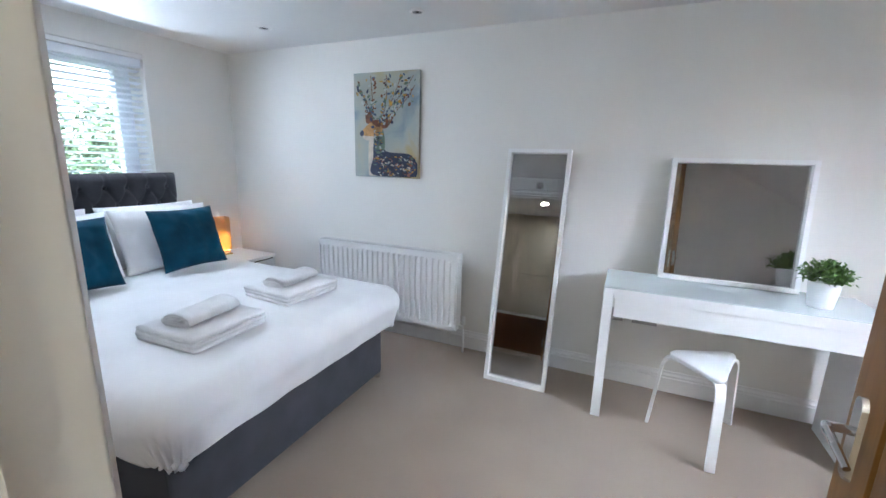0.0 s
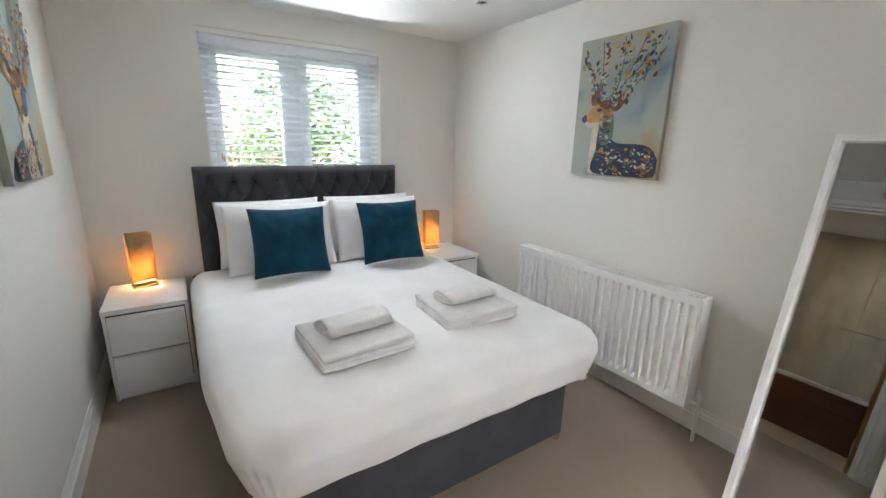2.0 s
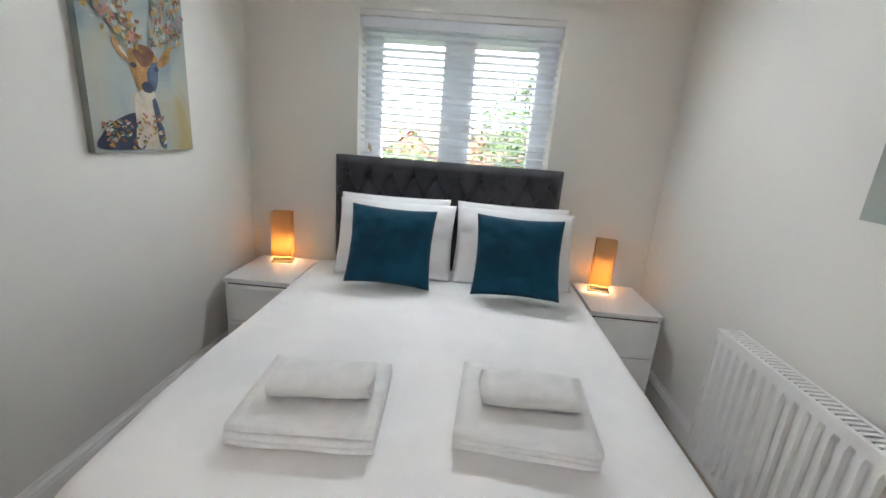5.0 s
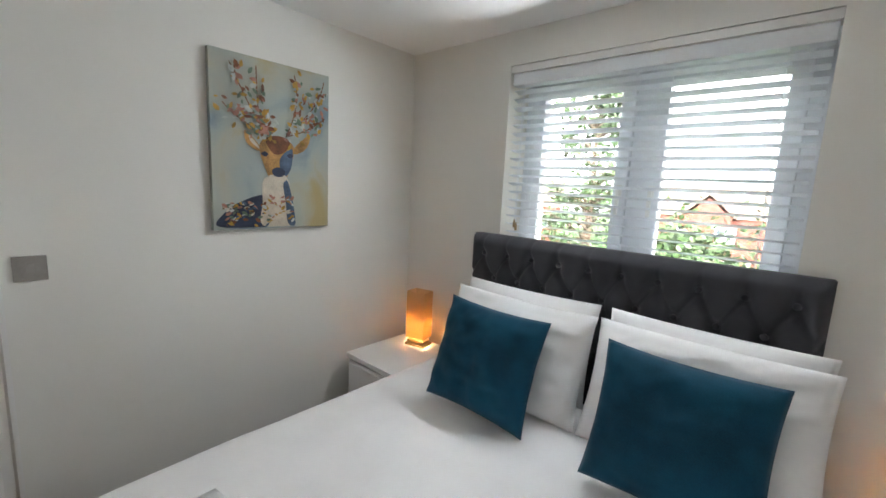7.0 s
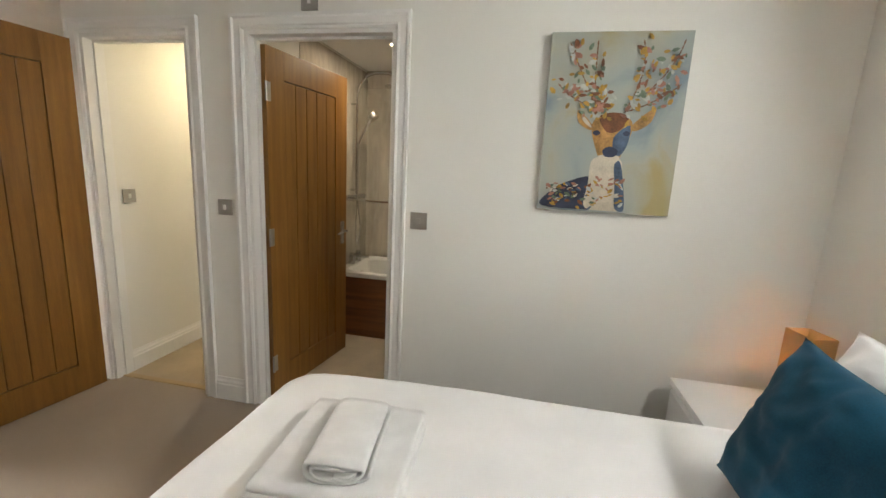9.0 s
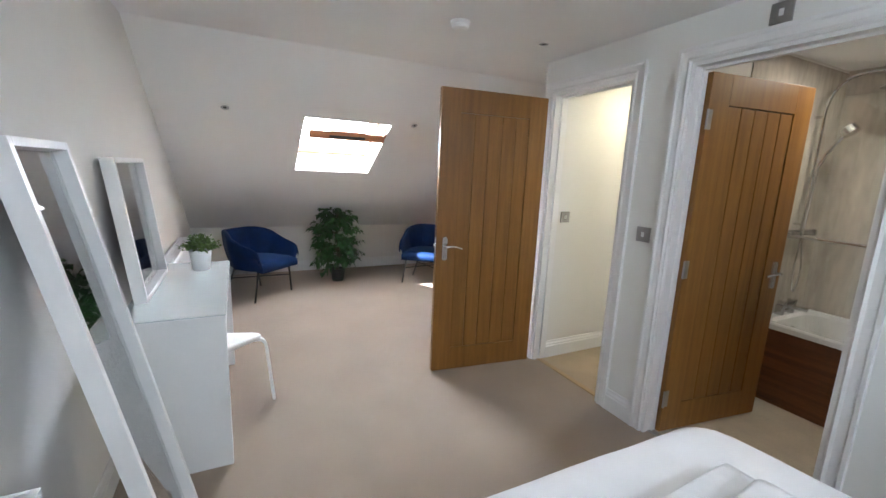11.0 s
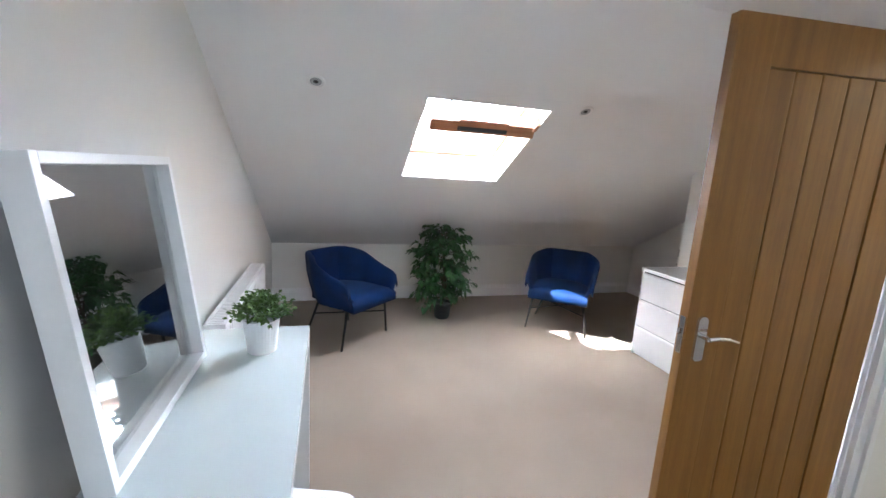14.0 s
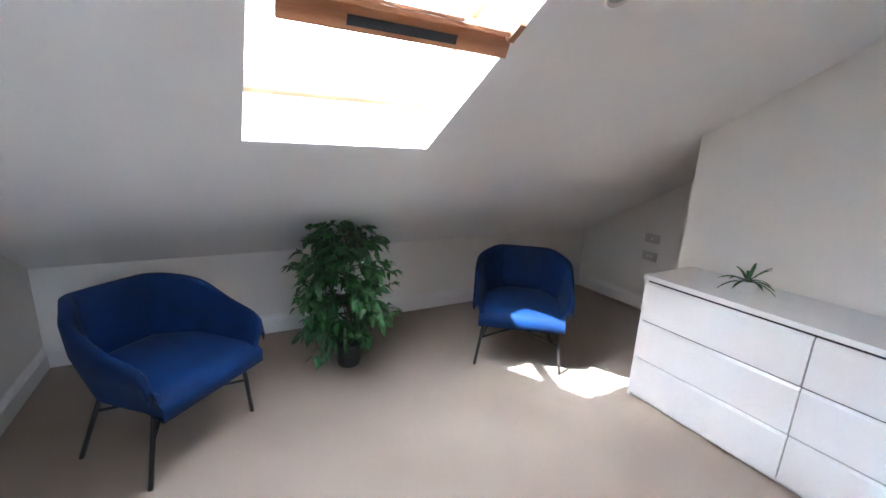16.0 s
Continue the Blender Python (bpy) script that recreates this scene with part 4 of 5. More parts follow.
# ---- armchairs ----
def armchair(m):
    """Front faces -y, origin on the floor below its middle."""
    c = thing("armchair", "blue velvet tub armchair on thin black metal legs", "armchair", m, "blue armchairs")
    pts = [(0.318, -0.318), (0.326, -0.20), (0.336, -0.04), (0.330, 0.085), (0.262, 0.205), (0.190, 0.312), (0.09, 0.328), (0, 0.330)]
    pts += [(-x, y) for x, y in pts[-2::-1]]
    # smooth the plan line
    dense = []
    for i in range(len(pts) - 1):
        p = [Vector((*pts[min(len(pts) - 1, max(0, i + o))], 0)) for o in (-1, 0, 1, 2)]
        for s in range(5):
            t = s / 5
            dense.append(0.5 * ((2 * p[1]) + (p[2] - p[0]) * t + (2 * p[0] - 5 * p[1] + 4 * p[2] - p[3]) * t * t + (3 * p[1] - p[0] - 3 * p[2] + p[3]) * t ** 3))
    dense.append(Vector((*pts[-1], 0)))
    bm = bmesh.new()
    prev, first = None, None
    N = len(dense)
    for i, p in enumerate(dense):
        a, b = dense[max(0, i - 1)], dense[min(N - 1, i + 1)]
        tan = (b - a).normalized()
        out = Vector((tan.y, -tan.x, 0))
        if out.dot(Vector((p.x, p.y + 0.05, 0))) < 0:
            out = -out
        back = smoothstep(-0.25, 0.26, p.y)
        top = 0.600 + 0.145 * back
        endf = min(1, min(i, N - 1 - i) / 6.0)
        top -= 0.11 * (1 - math.sqrt(1 - (1 - endf) ** 2))
        bot = 0.335
        inn = 0.036 + 0.02 * back
        ring = []
        taper = 0.075
        for o, z in ((-taper, bot), (-taper * 0.45, bot + 0.14), (-0.012, bot + 0.6 * (top - bot)), (-0.002, top - 0.030), (-0.006, top - 0.008), (-0.020, top), (-inn + 0.014, top - 0.004), (-inn, top - 0.022),
                     (-inn - 0.012, bot + 0.6 * (top - bot)), (-inn - 0.04, bot + 0.10), (-inn - 0.05, bot)):
            ring.append(bm.verts.new(p + out * o + Vector((0, 0, z))))
        if prev:
            for q in range(len(ring) - 1):
                bm.faces.new((prev[q], prev[q + 1], ring[q + 1], ring[q]))
        else:
            first = ring
        prev = ring
    bm.faces.new(first)
    bm.faces.new(prev[::-1])
    mesh("shell", bm, NAVY, c, smooth=True)
    # seat pad
    bm = bmesh.new()
    n = 18
    top_, bot_ = [], []
    outline = [(-0.275, -0.325), (0.275, -0.325), (0.275, 0.06), (0.19, 0.235), (-0.19, 0.235), (-0.275, 0.06)]

    def inside(u, v):
        y = -0.335 + 0.58 * (v + 1) / 2
        hw = 0.272 - 0.10 * smoothstep(0.02, 0.24, y)
        return u * hw, y
    gt = [[bm.verts.new((*inside(2 * i / n - 1, 2 * j / n - 1), 0.430 + 0.018 * (1 - abs(2 * i / n - 1) ** 4) * (1 - abs(2 * j / n - 1) ** 6) - 0.02 * (1 - j / n) * 0 - (0.03 if j == 0 else 0.008 if j == 1 else 0))) for i in range(n + 1)] for j in range(n + 1)]
    gb = [[bm.verts.new((*inside(2 * i / n - 1, 2 * j / n - 1), 0.335)) for i in range(n + 1)] for j in (0, n)]
    for j in range(n):
        for i in range(n):
            bm.faces.new((gt[j][i], gt[j][i + 1], gt[j + 1][i + 1], gt[j + 1][i]))
    for i in range(n):
        bm.faces.new((gb[0][i], gb[0][i + 1], gt[0][i + 1], gt[0][i]))
        bm.faces.new((gb[0][i], gb[1][i], gb[1][i + 1], gb[0][i + 1]))
        bm.faces.new((gt[n][i], gt[n][i + 1], gb[1][i + 1], gb[1][i]))
    mesh("seat", bm, NAVY, c, smooth=True)
    ft = [(0.286, -0.225), (-0.286, -0.225), (-0.265, 0.225), (0.265, 0.225)]
    tp = [(0.235, -0.235), (-0.235, -0.235), (-0.15, 0.17), (0.15, 0.17)]
    mids = []
    for (fx, fy), (tx, ty) in zip(ft, tp):
        bm = bmesh.new()
        tube(bm, [(fx, fy, 0), (tx, ty, 0.345)], 0.0105, 10)
        mesh("leg", bm, BLACK, c, smooth=True)
        f = 0.60
        mids.append((fx + (tx - fx) * f, fy + (ty - fy) * f, 0.345 * f))
    for a, b, o in ((0, 2, 0.0), (1, 3, 0.004)):
        bm = bmesh.new()
        A, B = Vector(mids[a]), Vector(mids[b])
        tube(bm, [A, (A + B) / 2 + Vector((0, 0, o)), B], 0.0075, 8)
        mesh("brace", bm, BLACK, c, smooth=True)
    return c


ac = armchair(pose(1.965, -2.70, 0, 0, 0, 223.8))
copy_thing(ac, pose(-0.155, -2.67, 0, 0, 0, 142))


# ---- plants ----
def leaf(bm, base, direction, length, width, droop, rng):
    d = direction.normalized()
    s_ = d.cross(Vector((0, 0, 1)))
    s_ = s_.normalized() if s_.length > 1e-3 else Vector((1, 0, 0))
    s_ = Matrix.Rotation(rng.uniform(-0.8, 0.8), 3, d) @ s_
    up = s_.cross(d)
    p1 = base + d * length * 0.4 + up * length * 0.04
    p2 = base + d * length * 0.95 - Vector((0, 0, droop * length))
    q = (p1 + p2) / 2
    v = [bm.verts.new(c) for c in (base, p1 + s_ * width / 2 + up * width * 0.12, p1 - s_ * width / 2 + up * width * 0.12, p2, p1, q + s_ * width * 0.33 + up * width * .08, q - s_ * width * 0.33 + up * width * .08, q)]
    for f in ((0, 1, 4), (0, 4, 2), (1, 5, 7, 4), (4, 7, 6, 2), (5, 3, 7), (7, 3, 6)):
        bm.faces.new([v[i] for i in f])


rng = random.Random(5)
fic = thing("potted_ficus", "bushy artificial ficus in a black pot", "plant", pose(0.985, -3.03, 0))
bm = bmesh.new()
lathe(bm, ((0.070, 0), (0.078, 0.02), (0.092, 0.145), (0.098, 0.15), (0.098, 0.165), (0.086, 0.165), (0.082, 0.14)), 24)
tagged(mesh("pot", bm, BLACK, fic), "black plastic plant pot")
bm = bmesh.new()
tube(bm, [(0, 0, 0.12), (0.015, 0.01, 0.3), (-0.01, 0, 0.5), (0.02, 0.01, 0.72)], [0.014, 0.012, 0.010, 0.006], 8)
tube(bm, [(0.02, 0.01, 0.12), (-0.02, 0.02, 0.35), (0.03, -0.01, 0.6)], [0.010, 0.008, 0.005], 8)
twigs = []
for i in range(112):
    z = rng.uniform(0.20, 0.88)
    a = rng.uniform(0, math.tau)
    reach = (0.20 + 0.16 * math.sin(min(1, max(0, (z - 0.1) / 0.8)) * math.pi)) * rng.uniform(0.65, 1.05)
    p0 = Vector((0.01, 0.005, z))
    p1 = p0 + Vector((math.cos(a) * reach * 0.6, math.sin(a) * reach * 0.6, 0.10 * rng.random() + 0.04))
    p2 = p0 + Vector((math.cos(a) * reach, math.sin(a) * reach, rng.uniform(-0.08, 0.12)))
    pts = arc(p0, p1, p2, 5)
    tube(bm, pts, [0.0035, 0.003, 0.0027, 0.0022, 0.002, 0.0015], 5)
    twigs.append(pts)
mesh("stem", bm, BARK, fic)
bm = bmesh.new()
for pts in twigs:
    for k in range(15):
        f = rng.uniform(0.25, 1.0) * 5
        i = min(4, int(f))
        p = pts[i].lerp(pts[i + 1], f - i)
        d = Vector((rng.uniform(-1, 1), rng.uniform(-1, 1), rng.uniform(-0.7, 0.35))) + (pts[-1] - pts[0]).normalized() * 0.6
        leaf(bm, p, d, rng.uniform(0.055, 0.092), rng.uniform(0.030, 0.046), rng.uniform(0.1, 0.5), rng)
tagged(mesh("foliage", bm, LEAF, fic), "glossy dark green leaves", kind="stuff")

shrub = thing("potted_shrub", "small bushy green plant in a white pot", "plant", pose(2.365, -0.70, 0.782))
bm = bmesh.new()
lathe(bm, ((0.048, 0), (0.051, 0.004), (0.064, 0.125), (0.066, 0.128), (0.060, 0.128), (0.057, 0.10)), 32)
tagged(mesh("pot", bm, POT, shrub, smooth=False), "tapered white ceramic pot")
bm = bmesh.new()
for i in range(150):
    a, e = rng.uniform(0, math.tau), rng.uniform(0.05, 1.5)
    d = Vector((math.cos(a) * math.cos(e), math.sin(a) * math.cos(e), math.sin(e) * 0.75))
    tip_ = Vector((0, 0, 0.135)) + d * rng.uniform(0.07, 0.125)
    for k in range(9):
        p = Vector((0, 0, 0.12)).lerp(tip_, 0.45 + 0.55 * k / 8)
        q = d * 0.7 + Vector((rng.uniform(-1, 1), rng.uniform(-1, 1), rng.uniform(-0.6, 1)))
        leaf(bm, p, q, rng.uniform(0.018, 0.028), rng.uniform(0.011, 0.016), 0.1, rng)
tagged(mesh("foliage", bm, LEAF2, shrub), "small fresh green leaves", kind="stuff")

spiky = thing("potted_succulent", "small spiky green plant in a white pot", "plant", pose(-0.735, -1.575, 0.78))
bm = bmesh.new()
lathe(bm, ((0.040, 0), (0.043, 0.004), (0.048, 0.055), (0.044, 0.055), (0.040, 0.045)), 24)
tagged(mesh("pot", bm, POT, spiky), "low white pot")
for i in range(16):
    a = i * 2.4
    e = rng.uniform(0.25, 1.2)
    d = Vector((math.cos(a) * math.cos(e), math.sin(a) * math.cos(e), math.sin(e)))
    s_ = Vector((-math.sin(a), math.cos(a), 0))
    bm = bmesh.new()
    prev = None
    ln = rng.uniform(0.13, 0.17)
    for k in range(6):
        t = k / 5
        p = Vector((0, 0, 0.045)) + d * ln * t - Vector((0, 0, 0.09 * t * t * math.cos(e)))
        w = 0.011 * (0.6 + 0.9 * t) * (1 - t) ** 0.5 + 0.0006
        cur = [bm.verts.new(p + s_ * w), bm.verts.new(p - Vector((0, 0, 0.003))), bm.verts.new(p - s_ * w)]
        if prev:
            bm.faces.new((prev[0], prev[1], cur[1], cur[0]))
            bm.faces.new((prev[1], prev[2], cur[2], cur[1]))
        prev = cur
    mesh("leaf", bm, LEAF, spiky)


# ---- paintings ----
def paint(name, color, var=0.3):
    return mat(name, color, 0.7, var=var, scale=16, fine=140, bump=0.3, dist=0.001)


def canvas_ground():
    m = mat("painted_ground", (0.42, 0.43, 0.38), 0.75, var=0.1, scale=6, fine=160, bump=0.35, dist=0.001)
    n, l = m.node_tree.nodes, m.node_tree.links
    b = n["Principled BSDF"]
    tc = n.new("ShaderNodeTexCoord")
    nz = n.new("ShaderNodeTexNoise")
    nz.inputs["Scale"].default_value, nz.inputs["Detail"].default_value, nz.inputs["Distortion"].default_value = 3.2, 6, 0.6
    l.new(tc.outputs["Object"], nz.inputs["Vector"])
    cr = n.new("ShaderNodeValToRGB")
    for i, (p, c) in enumerate(((0.30, (0.19, 0.26, 0.30)), (0.44, (0.34, 0.38, 0.36)), (0.56, (0.40, 0.40, 0.33)), (0.70, (0.40, 0.33, 0.16)))):
        e = cr.color_ramp.elements[i] if i < 2 else cr.color_ramp.elements.new(p)
        e.position, e.color = p, (*c, 1)
    l.new(nz.outputs["Fac"], cr.inputs[0])
    l.new(cr.outputs[0], b.inputs["Base Color"])
    return m


GROUND = canvas_ground()
TAN = paint("paint_tan", (0.50, 0.27, 0.085))
BROWN = paint("paint_brown", (0.20, 0.075, 0.03))
CREAM = paint("paint_cream", (0.62, 0.55, 0.44), 0.15)
INK = paint("paint_ink", (0.035, 0.045, 0.085))
BLUEP = paint("paint_blue", (0.08, 0.125, 0.20))
GREENP = paint("paint_green", (0.14, 0.20, 0.14))
OCHRE = paint("paint_ochre", (0.50, 0.29, 0.05))
PINK = paint("paint_pink", (0.40, 0.19, 0.14))
PALEP = paint("paint_pale", (0.50, 0.53, 0.50), 0.15)


def blob(bm, pts, lay):
    vs = [bm.verts.new((x, -0.0006 * lay, z)) for x, z in pts]
    f = bm.faces.new(vs)
    r = bmesh.ops.extrude_face_region(bm, geom=[f])
    for v in r["geom"]:
        if isinstance(v, bmesh.types.BMVert):
            v.co.y -= 0.0005


def curve_pts(pts, n=5):
    out = []
    N = len(pts)
    for i in range(N):
        p = [Vector(pts[(i + o) % N]) for o in (-1, 0, 1, 2)]
        for s in range(n):
            t = s / n
            out.append(tuple(0.5 * ((2 * p[1]) + (p[2] - p[0]) * t + (2 * p[0] - 5 * p[1] + 4 * p[2] - p[3]) * t * t + (3 * p[1] - p[0] - 3 * p[2] + p[3]) * t ** 3)))
    return out


def dab(bm, x, z, a, ln, w, lay):
    c, s = math.cos(a), math.sin(a)
    pts = [(-0.5, 0), (-0.2, 0.5), (0.2, 0.42), (0.5, 0), (0.2, -0.42), (-0.2, -0.5)]
    blob(bm, [(x + c * u * ln - s * v * w, z + s * u * ln + c * v * w) for u, v in pts], lay)


def picture(label, m, w, h, shapes, antlers, leaf_mats, body, seed):
    """Front faces -y, origin at the lower left corner."""
    p = thing("canvas_picture", label, "picture", m)
    boxes("canvas", [(0, w, 0.0, 0.030, 0, h)], GROUND, p, 0.002)
    r = random.Random(seed)
    for lay, (mt, pts) in enumerate(shapes):
        bm = bmesh.new()
        blob(bm, [(min(0.988, max(0.012, x)) * w, min(0.99, max(0.01, z)) * h) for x, z in curve_pts(pts)], 1.2 + lay)
        mesh("painted_shape", bm, mt, p)
    sets = {}
    top = 1.5 + len(shapes)
    for (x0, z0), (x1, z1), (x2, z2), n in antlers:
        bm = sets.setdefault(BROWN, bmesh.new())
        pts = arc((x0 * w, 0, z0 * h), (x1 * w, 0, z1 * h), (x2 * w, 0, z2 * h), 12)
        for a, b in zip(pts, pts[1:]):
            d = b - a
            dab(bm, (a.x + b.x) / 2, (a.z + b.z) / 2, math.atan2(d.z, d.x), d.length * 1.3, 0.006, top)
        for i in range(n):
            t = r.random()
            q = pts[min(11, int(t * 12))]
            mt = r.choice(leaf_mats)
            x, z = q.x + r.gauss(0, 0.024), q.z + r.gauss(0, 0.024)
            ln = r.uniform(0.018, 0.040)
            if 0.022 < x < w - 0.022 and 0.022 < z < h - 0.022:
                dab(sets.setdefault(mt, bmesh.new()), x, z, r.uniform(0, 3.14), ln, ln * r.uniform(0.35, 0.6), top + 1 + r.random() * 3)
    for (x0, x1, z0, z1, n, mts) in body:
        for i in range(n):
            x, z = r.uniform(x0, x1) * w, r.uniform(z0, z1) * h
            mt = r.choice(mts)
            ln = r.uniform(0.014, 0.034)
            dab(sets.setdefault(mt, bmesh.new()), x, z, r.uniform(-0.9, 0.9), ln, ln * r.uniform(0.3, 0.55), top + r.random() * 3)
    for mt, bm in sets.items():
        tagged(mesh("brush_strokes", bm, mt, p), kind="stuff")
    return p


MULTI = (INK, BLUEP, GREENP, OCHRE, PINK, PALEP, CREAM, BROWN)
# animal with head turned aside, on the radiator wall
side_shapes = [
    (CREAM, [(0.24, 0.42), (0.33, 0.36), (0.36, 0.02), (0.23, 0.02)]),
    (INK, [(0.33, 0.44), (0.44, 0.42), (0.50, 0.26), (0.90, 0.22), (0.97, 0.02), (0.30, 0.02), (0.30, 0.20)]),
    (GREENP, [(0.33, 0.47), (0.46, 0.47), (0.48, 0.27), (0.34, 0.25)]),
    (CREAM, [(0.14, 0.40), (0.30, 0.43), (0.30, 0.37), (0.20, 0.36)]),
    (TAN, [(0.13, 0.45), (0.26, 0.53), (0.40, 0.55), (0.46, 0.48), (0.40, 0.41), (0.28, 0.40), (0.15, 0.41)]),
    (BROWN, [(0.28, 0.54), (0.40, 0.56), (0.46, 0.52), (0.38, 0.49)]),
    (BROWN, [(0.20, 0.53), (0.19, 0.62), (0.26, 0.64), (0.31, 0.56), (0.27, 0.53)]),
    (BROWN, [(0.44, 0.49), (0.52, 0.58), (0.62, 0.62), (0.61, 0.56), (0.52, 0.48)]),
    (INK, [(0.09, 0.43), (0.14, 0.46), (0.16, 0.42), (0.12, 0.40)]),
    (INK, [(0.27, 0.49), (0.305, 0.505), (0.335, 0.49), (0.305, 0.475)]),
]
side_ant = [((0.30, 0.58), (0.22, 0.75), (0.05, 0.88), 40), ((0.32, 0.58), (0.30, 0.80), (0.28, 0.97), 34), ((0.45, 0.55), (0.55, 0.75), (0.52, 0.97), 40),
            ((0.46, 0.55), (0.72, 0.62), (0.94, 0.86), 46), ((0.56, 0.68), (0.70, 0.85), (0.74, 0.97), 26), ((0.55, 0.66), (0.80, 0.80), (0.92, 0.95), 26)]
picture("canvas print of a stag with leafy antlers, head aside", pose(RX - 0.030, 2.224, 1.284, 0, 0, -90), 0.568, 0.772, side_shapes, side_ant,
        (INK, GREENP, BLUEP, OCHRE, PALEP, BROWN), [(0.32, 0.96, 0.02, 0.21, 150, MULTI), (0.33, 0.47, 0.20, 0.45, 50, (INK, GREENP, PALEP, OCHRE, BLUEP))], 3)
# animal facing forwards, on the doorway wall
front_shapes = [
    (INK, [(0.04, 0.02), (0.08, 0.10), (0.22, 0.17), (0.42, 0.20), (0.46, 0.02)]),
    (CREAM, [(0.40, 0.31), (0.60, 0.31), (0.62, 0.16), (0.66, 0.02), (0.38, 0.02), (0.38, 0.16)]),
    (BLUEP, [(0.56, 0.28), (0.61, 0.28), (0.67, 0.03), (0.60, 0.03), (0.58, 0.16)]),
    (TAN, [(0.36, 0.50), (0.44, 0.56), (0.58, 0.56), (0.66, 0.50), (0.62, 0.38), (0.57, 0.30), (0.46, 0.30), (0.40, 0.38)]),
    (BROWN, [(0.41, 0.54), (0.50, 0.57), (0.62, 0.55), (0.58, 0.48), (0.48, 0.46)]),
    (BLUEP, [(0.53, 0.43), (0.64, 0.50), (0.63, 0.38), (0.56, 0.32)]),
    (TAN, [(0.36, 0.50), (0.25, 0.58), (0.26, 0.51), (0.35, 0.47)]),
    (TAN, [(0.65, 0.50), (0.80, 0.60), (0.78, 0.52), (0.68, 0.47)]),
    (CREAM, [(0.35, 0.50), (0.28, 0.555), (0.29, 0.52), (0.35, 0.485)]),
    (CREAM, [(0.44, 0.33), (0.58, 0.33), (0.56, 0.29), (0.46, 0.29)]),
    (INK, [(0.46, 0.36), (0.51, 0.38), (0.57, 0.36), (0.55, 0.325), (0.48, 0.325)]),
    (INK, [(0.37, 0.455), (0.40, 0.47), (0.43, 0.455), (0.40, 0.44)]),
    (INK, [(0.59, 0.455), (0.62, 0.47), (0.645, 0.455), (0.62, 0.44)]),
]
front_ant = [((0.44, 0.57), (0.20, 0.62), (0.08, 0.72), 40), ((0.40, 0.58), (0.26, 0.74), (0.14, 0.94), 44), ((0.36, 0.62), (0.34, 0.80), (0.34, 0.95), 34),
             ((0.58, 0.57), (0.80, 0.62), (0.95, 0.72), 40), ((0.60, 0.60), (0.72, 0.78), (0.66, 0.95), 40), ((0.70, 0.66), (0.90, 0.80), (0.94, 0.95), 38), ((0.34, 0.60), (0.40, 0.62), (0.46, 0.58), 26)]
picture("canvas print of a stag with flowered antlers facing forward", pose(LX + 0.030, 2.413, 1.276, 0, 0, 90), 0.565, 0.760, front_shapes, front_ant,
        (OCHRE, GREENP, PINK, PALEP, BROWN, OCHRE), [(0.06, 0.44, 0.02, 0.16, 80, MULTI), (0.40, 0.64, 0.03, 0.20, 40, (CREAM, OCHRE, PALEP, PINK))], 8)


# ---- plates, downlights and other fittings ----
def plate(name, label, m, w, h, material, rocker=1, dark=False):
    """Front faces -y, centred."""
    p = thing(name, label, "switch" if "switch" in name else "socket", m)
    boxes("plate", [(-w / 2, w / 2, -0.009, 0, -h / 2, h / 2)], material, p, 0.002)
    for i in range(rocker):
        x = (i - (rocker - 1) / 2) * 0.032
        boxes("rocker", [(x - 0.009, x + 0.009, -0.0125, -0.0091, -0.014, 0.014)], WHITEPLASTIC if not dark else STEEL, p, 0.0015)
    return p


plate("light_switch", "brushed steel wall plate beside the bathroom door", pose(LX, 1.842, 1.172, 0, 0, 90), 0.086, 0.086, STEEL, 1, True)
plate("light_switch", "brushed steel light switch between the doorways", pose(LX, 0.735, 1.168, 0, 0, 90), 0.086, 0.086, STEEL)
plate("light_switch", "brushed steel light switch in the hall", pose(-0.175, ALY + 0.11, 1.168, 0, 0, 180), 0.086, 0.086, STEEL)
plate("fan_isolator_switch", "brushed steel isolator switch above the bathroom door", pose(LX, 1.255, 2.20, 0, 0, 90), 0.086, 0.086, STEEL)
SATIN = mat("satin_plate", (0.50, 0.48, 0.45), 0.4, var=0.04, bump=0.0)
for z, n_ in ((0.705, 1), (0.535, 2)):
    plate("wall_socket", "satin grey socket plate in the eaves recess", pose(BX, -2.90, z, 0, 0, 90), 0.146, 0.086, SATIN, n_)
plate("wall_socket", "brushed steel double socket under the dressing table", pose(RX, 0.02, 0.47, 0, 0, -90), 0.146, 0.086, STEEL, 2)
plate("wall_socket", "brushed steel double socket under the dressing table", pose(RX, 0.19, 0.47, 0, 0, -90), 0.086, 0.086, STEEL, 1)
plate("wall_socket", "brushed steel socket beside the bed", pose(0.585, NY, 0.49, 0, 0, 0), 0.086, 0.086, STEEL, 1)

LENS = mat("downlight_glass", (0.45, 0.45, 0.45), 0.12, var=0.05, bump=0.0)


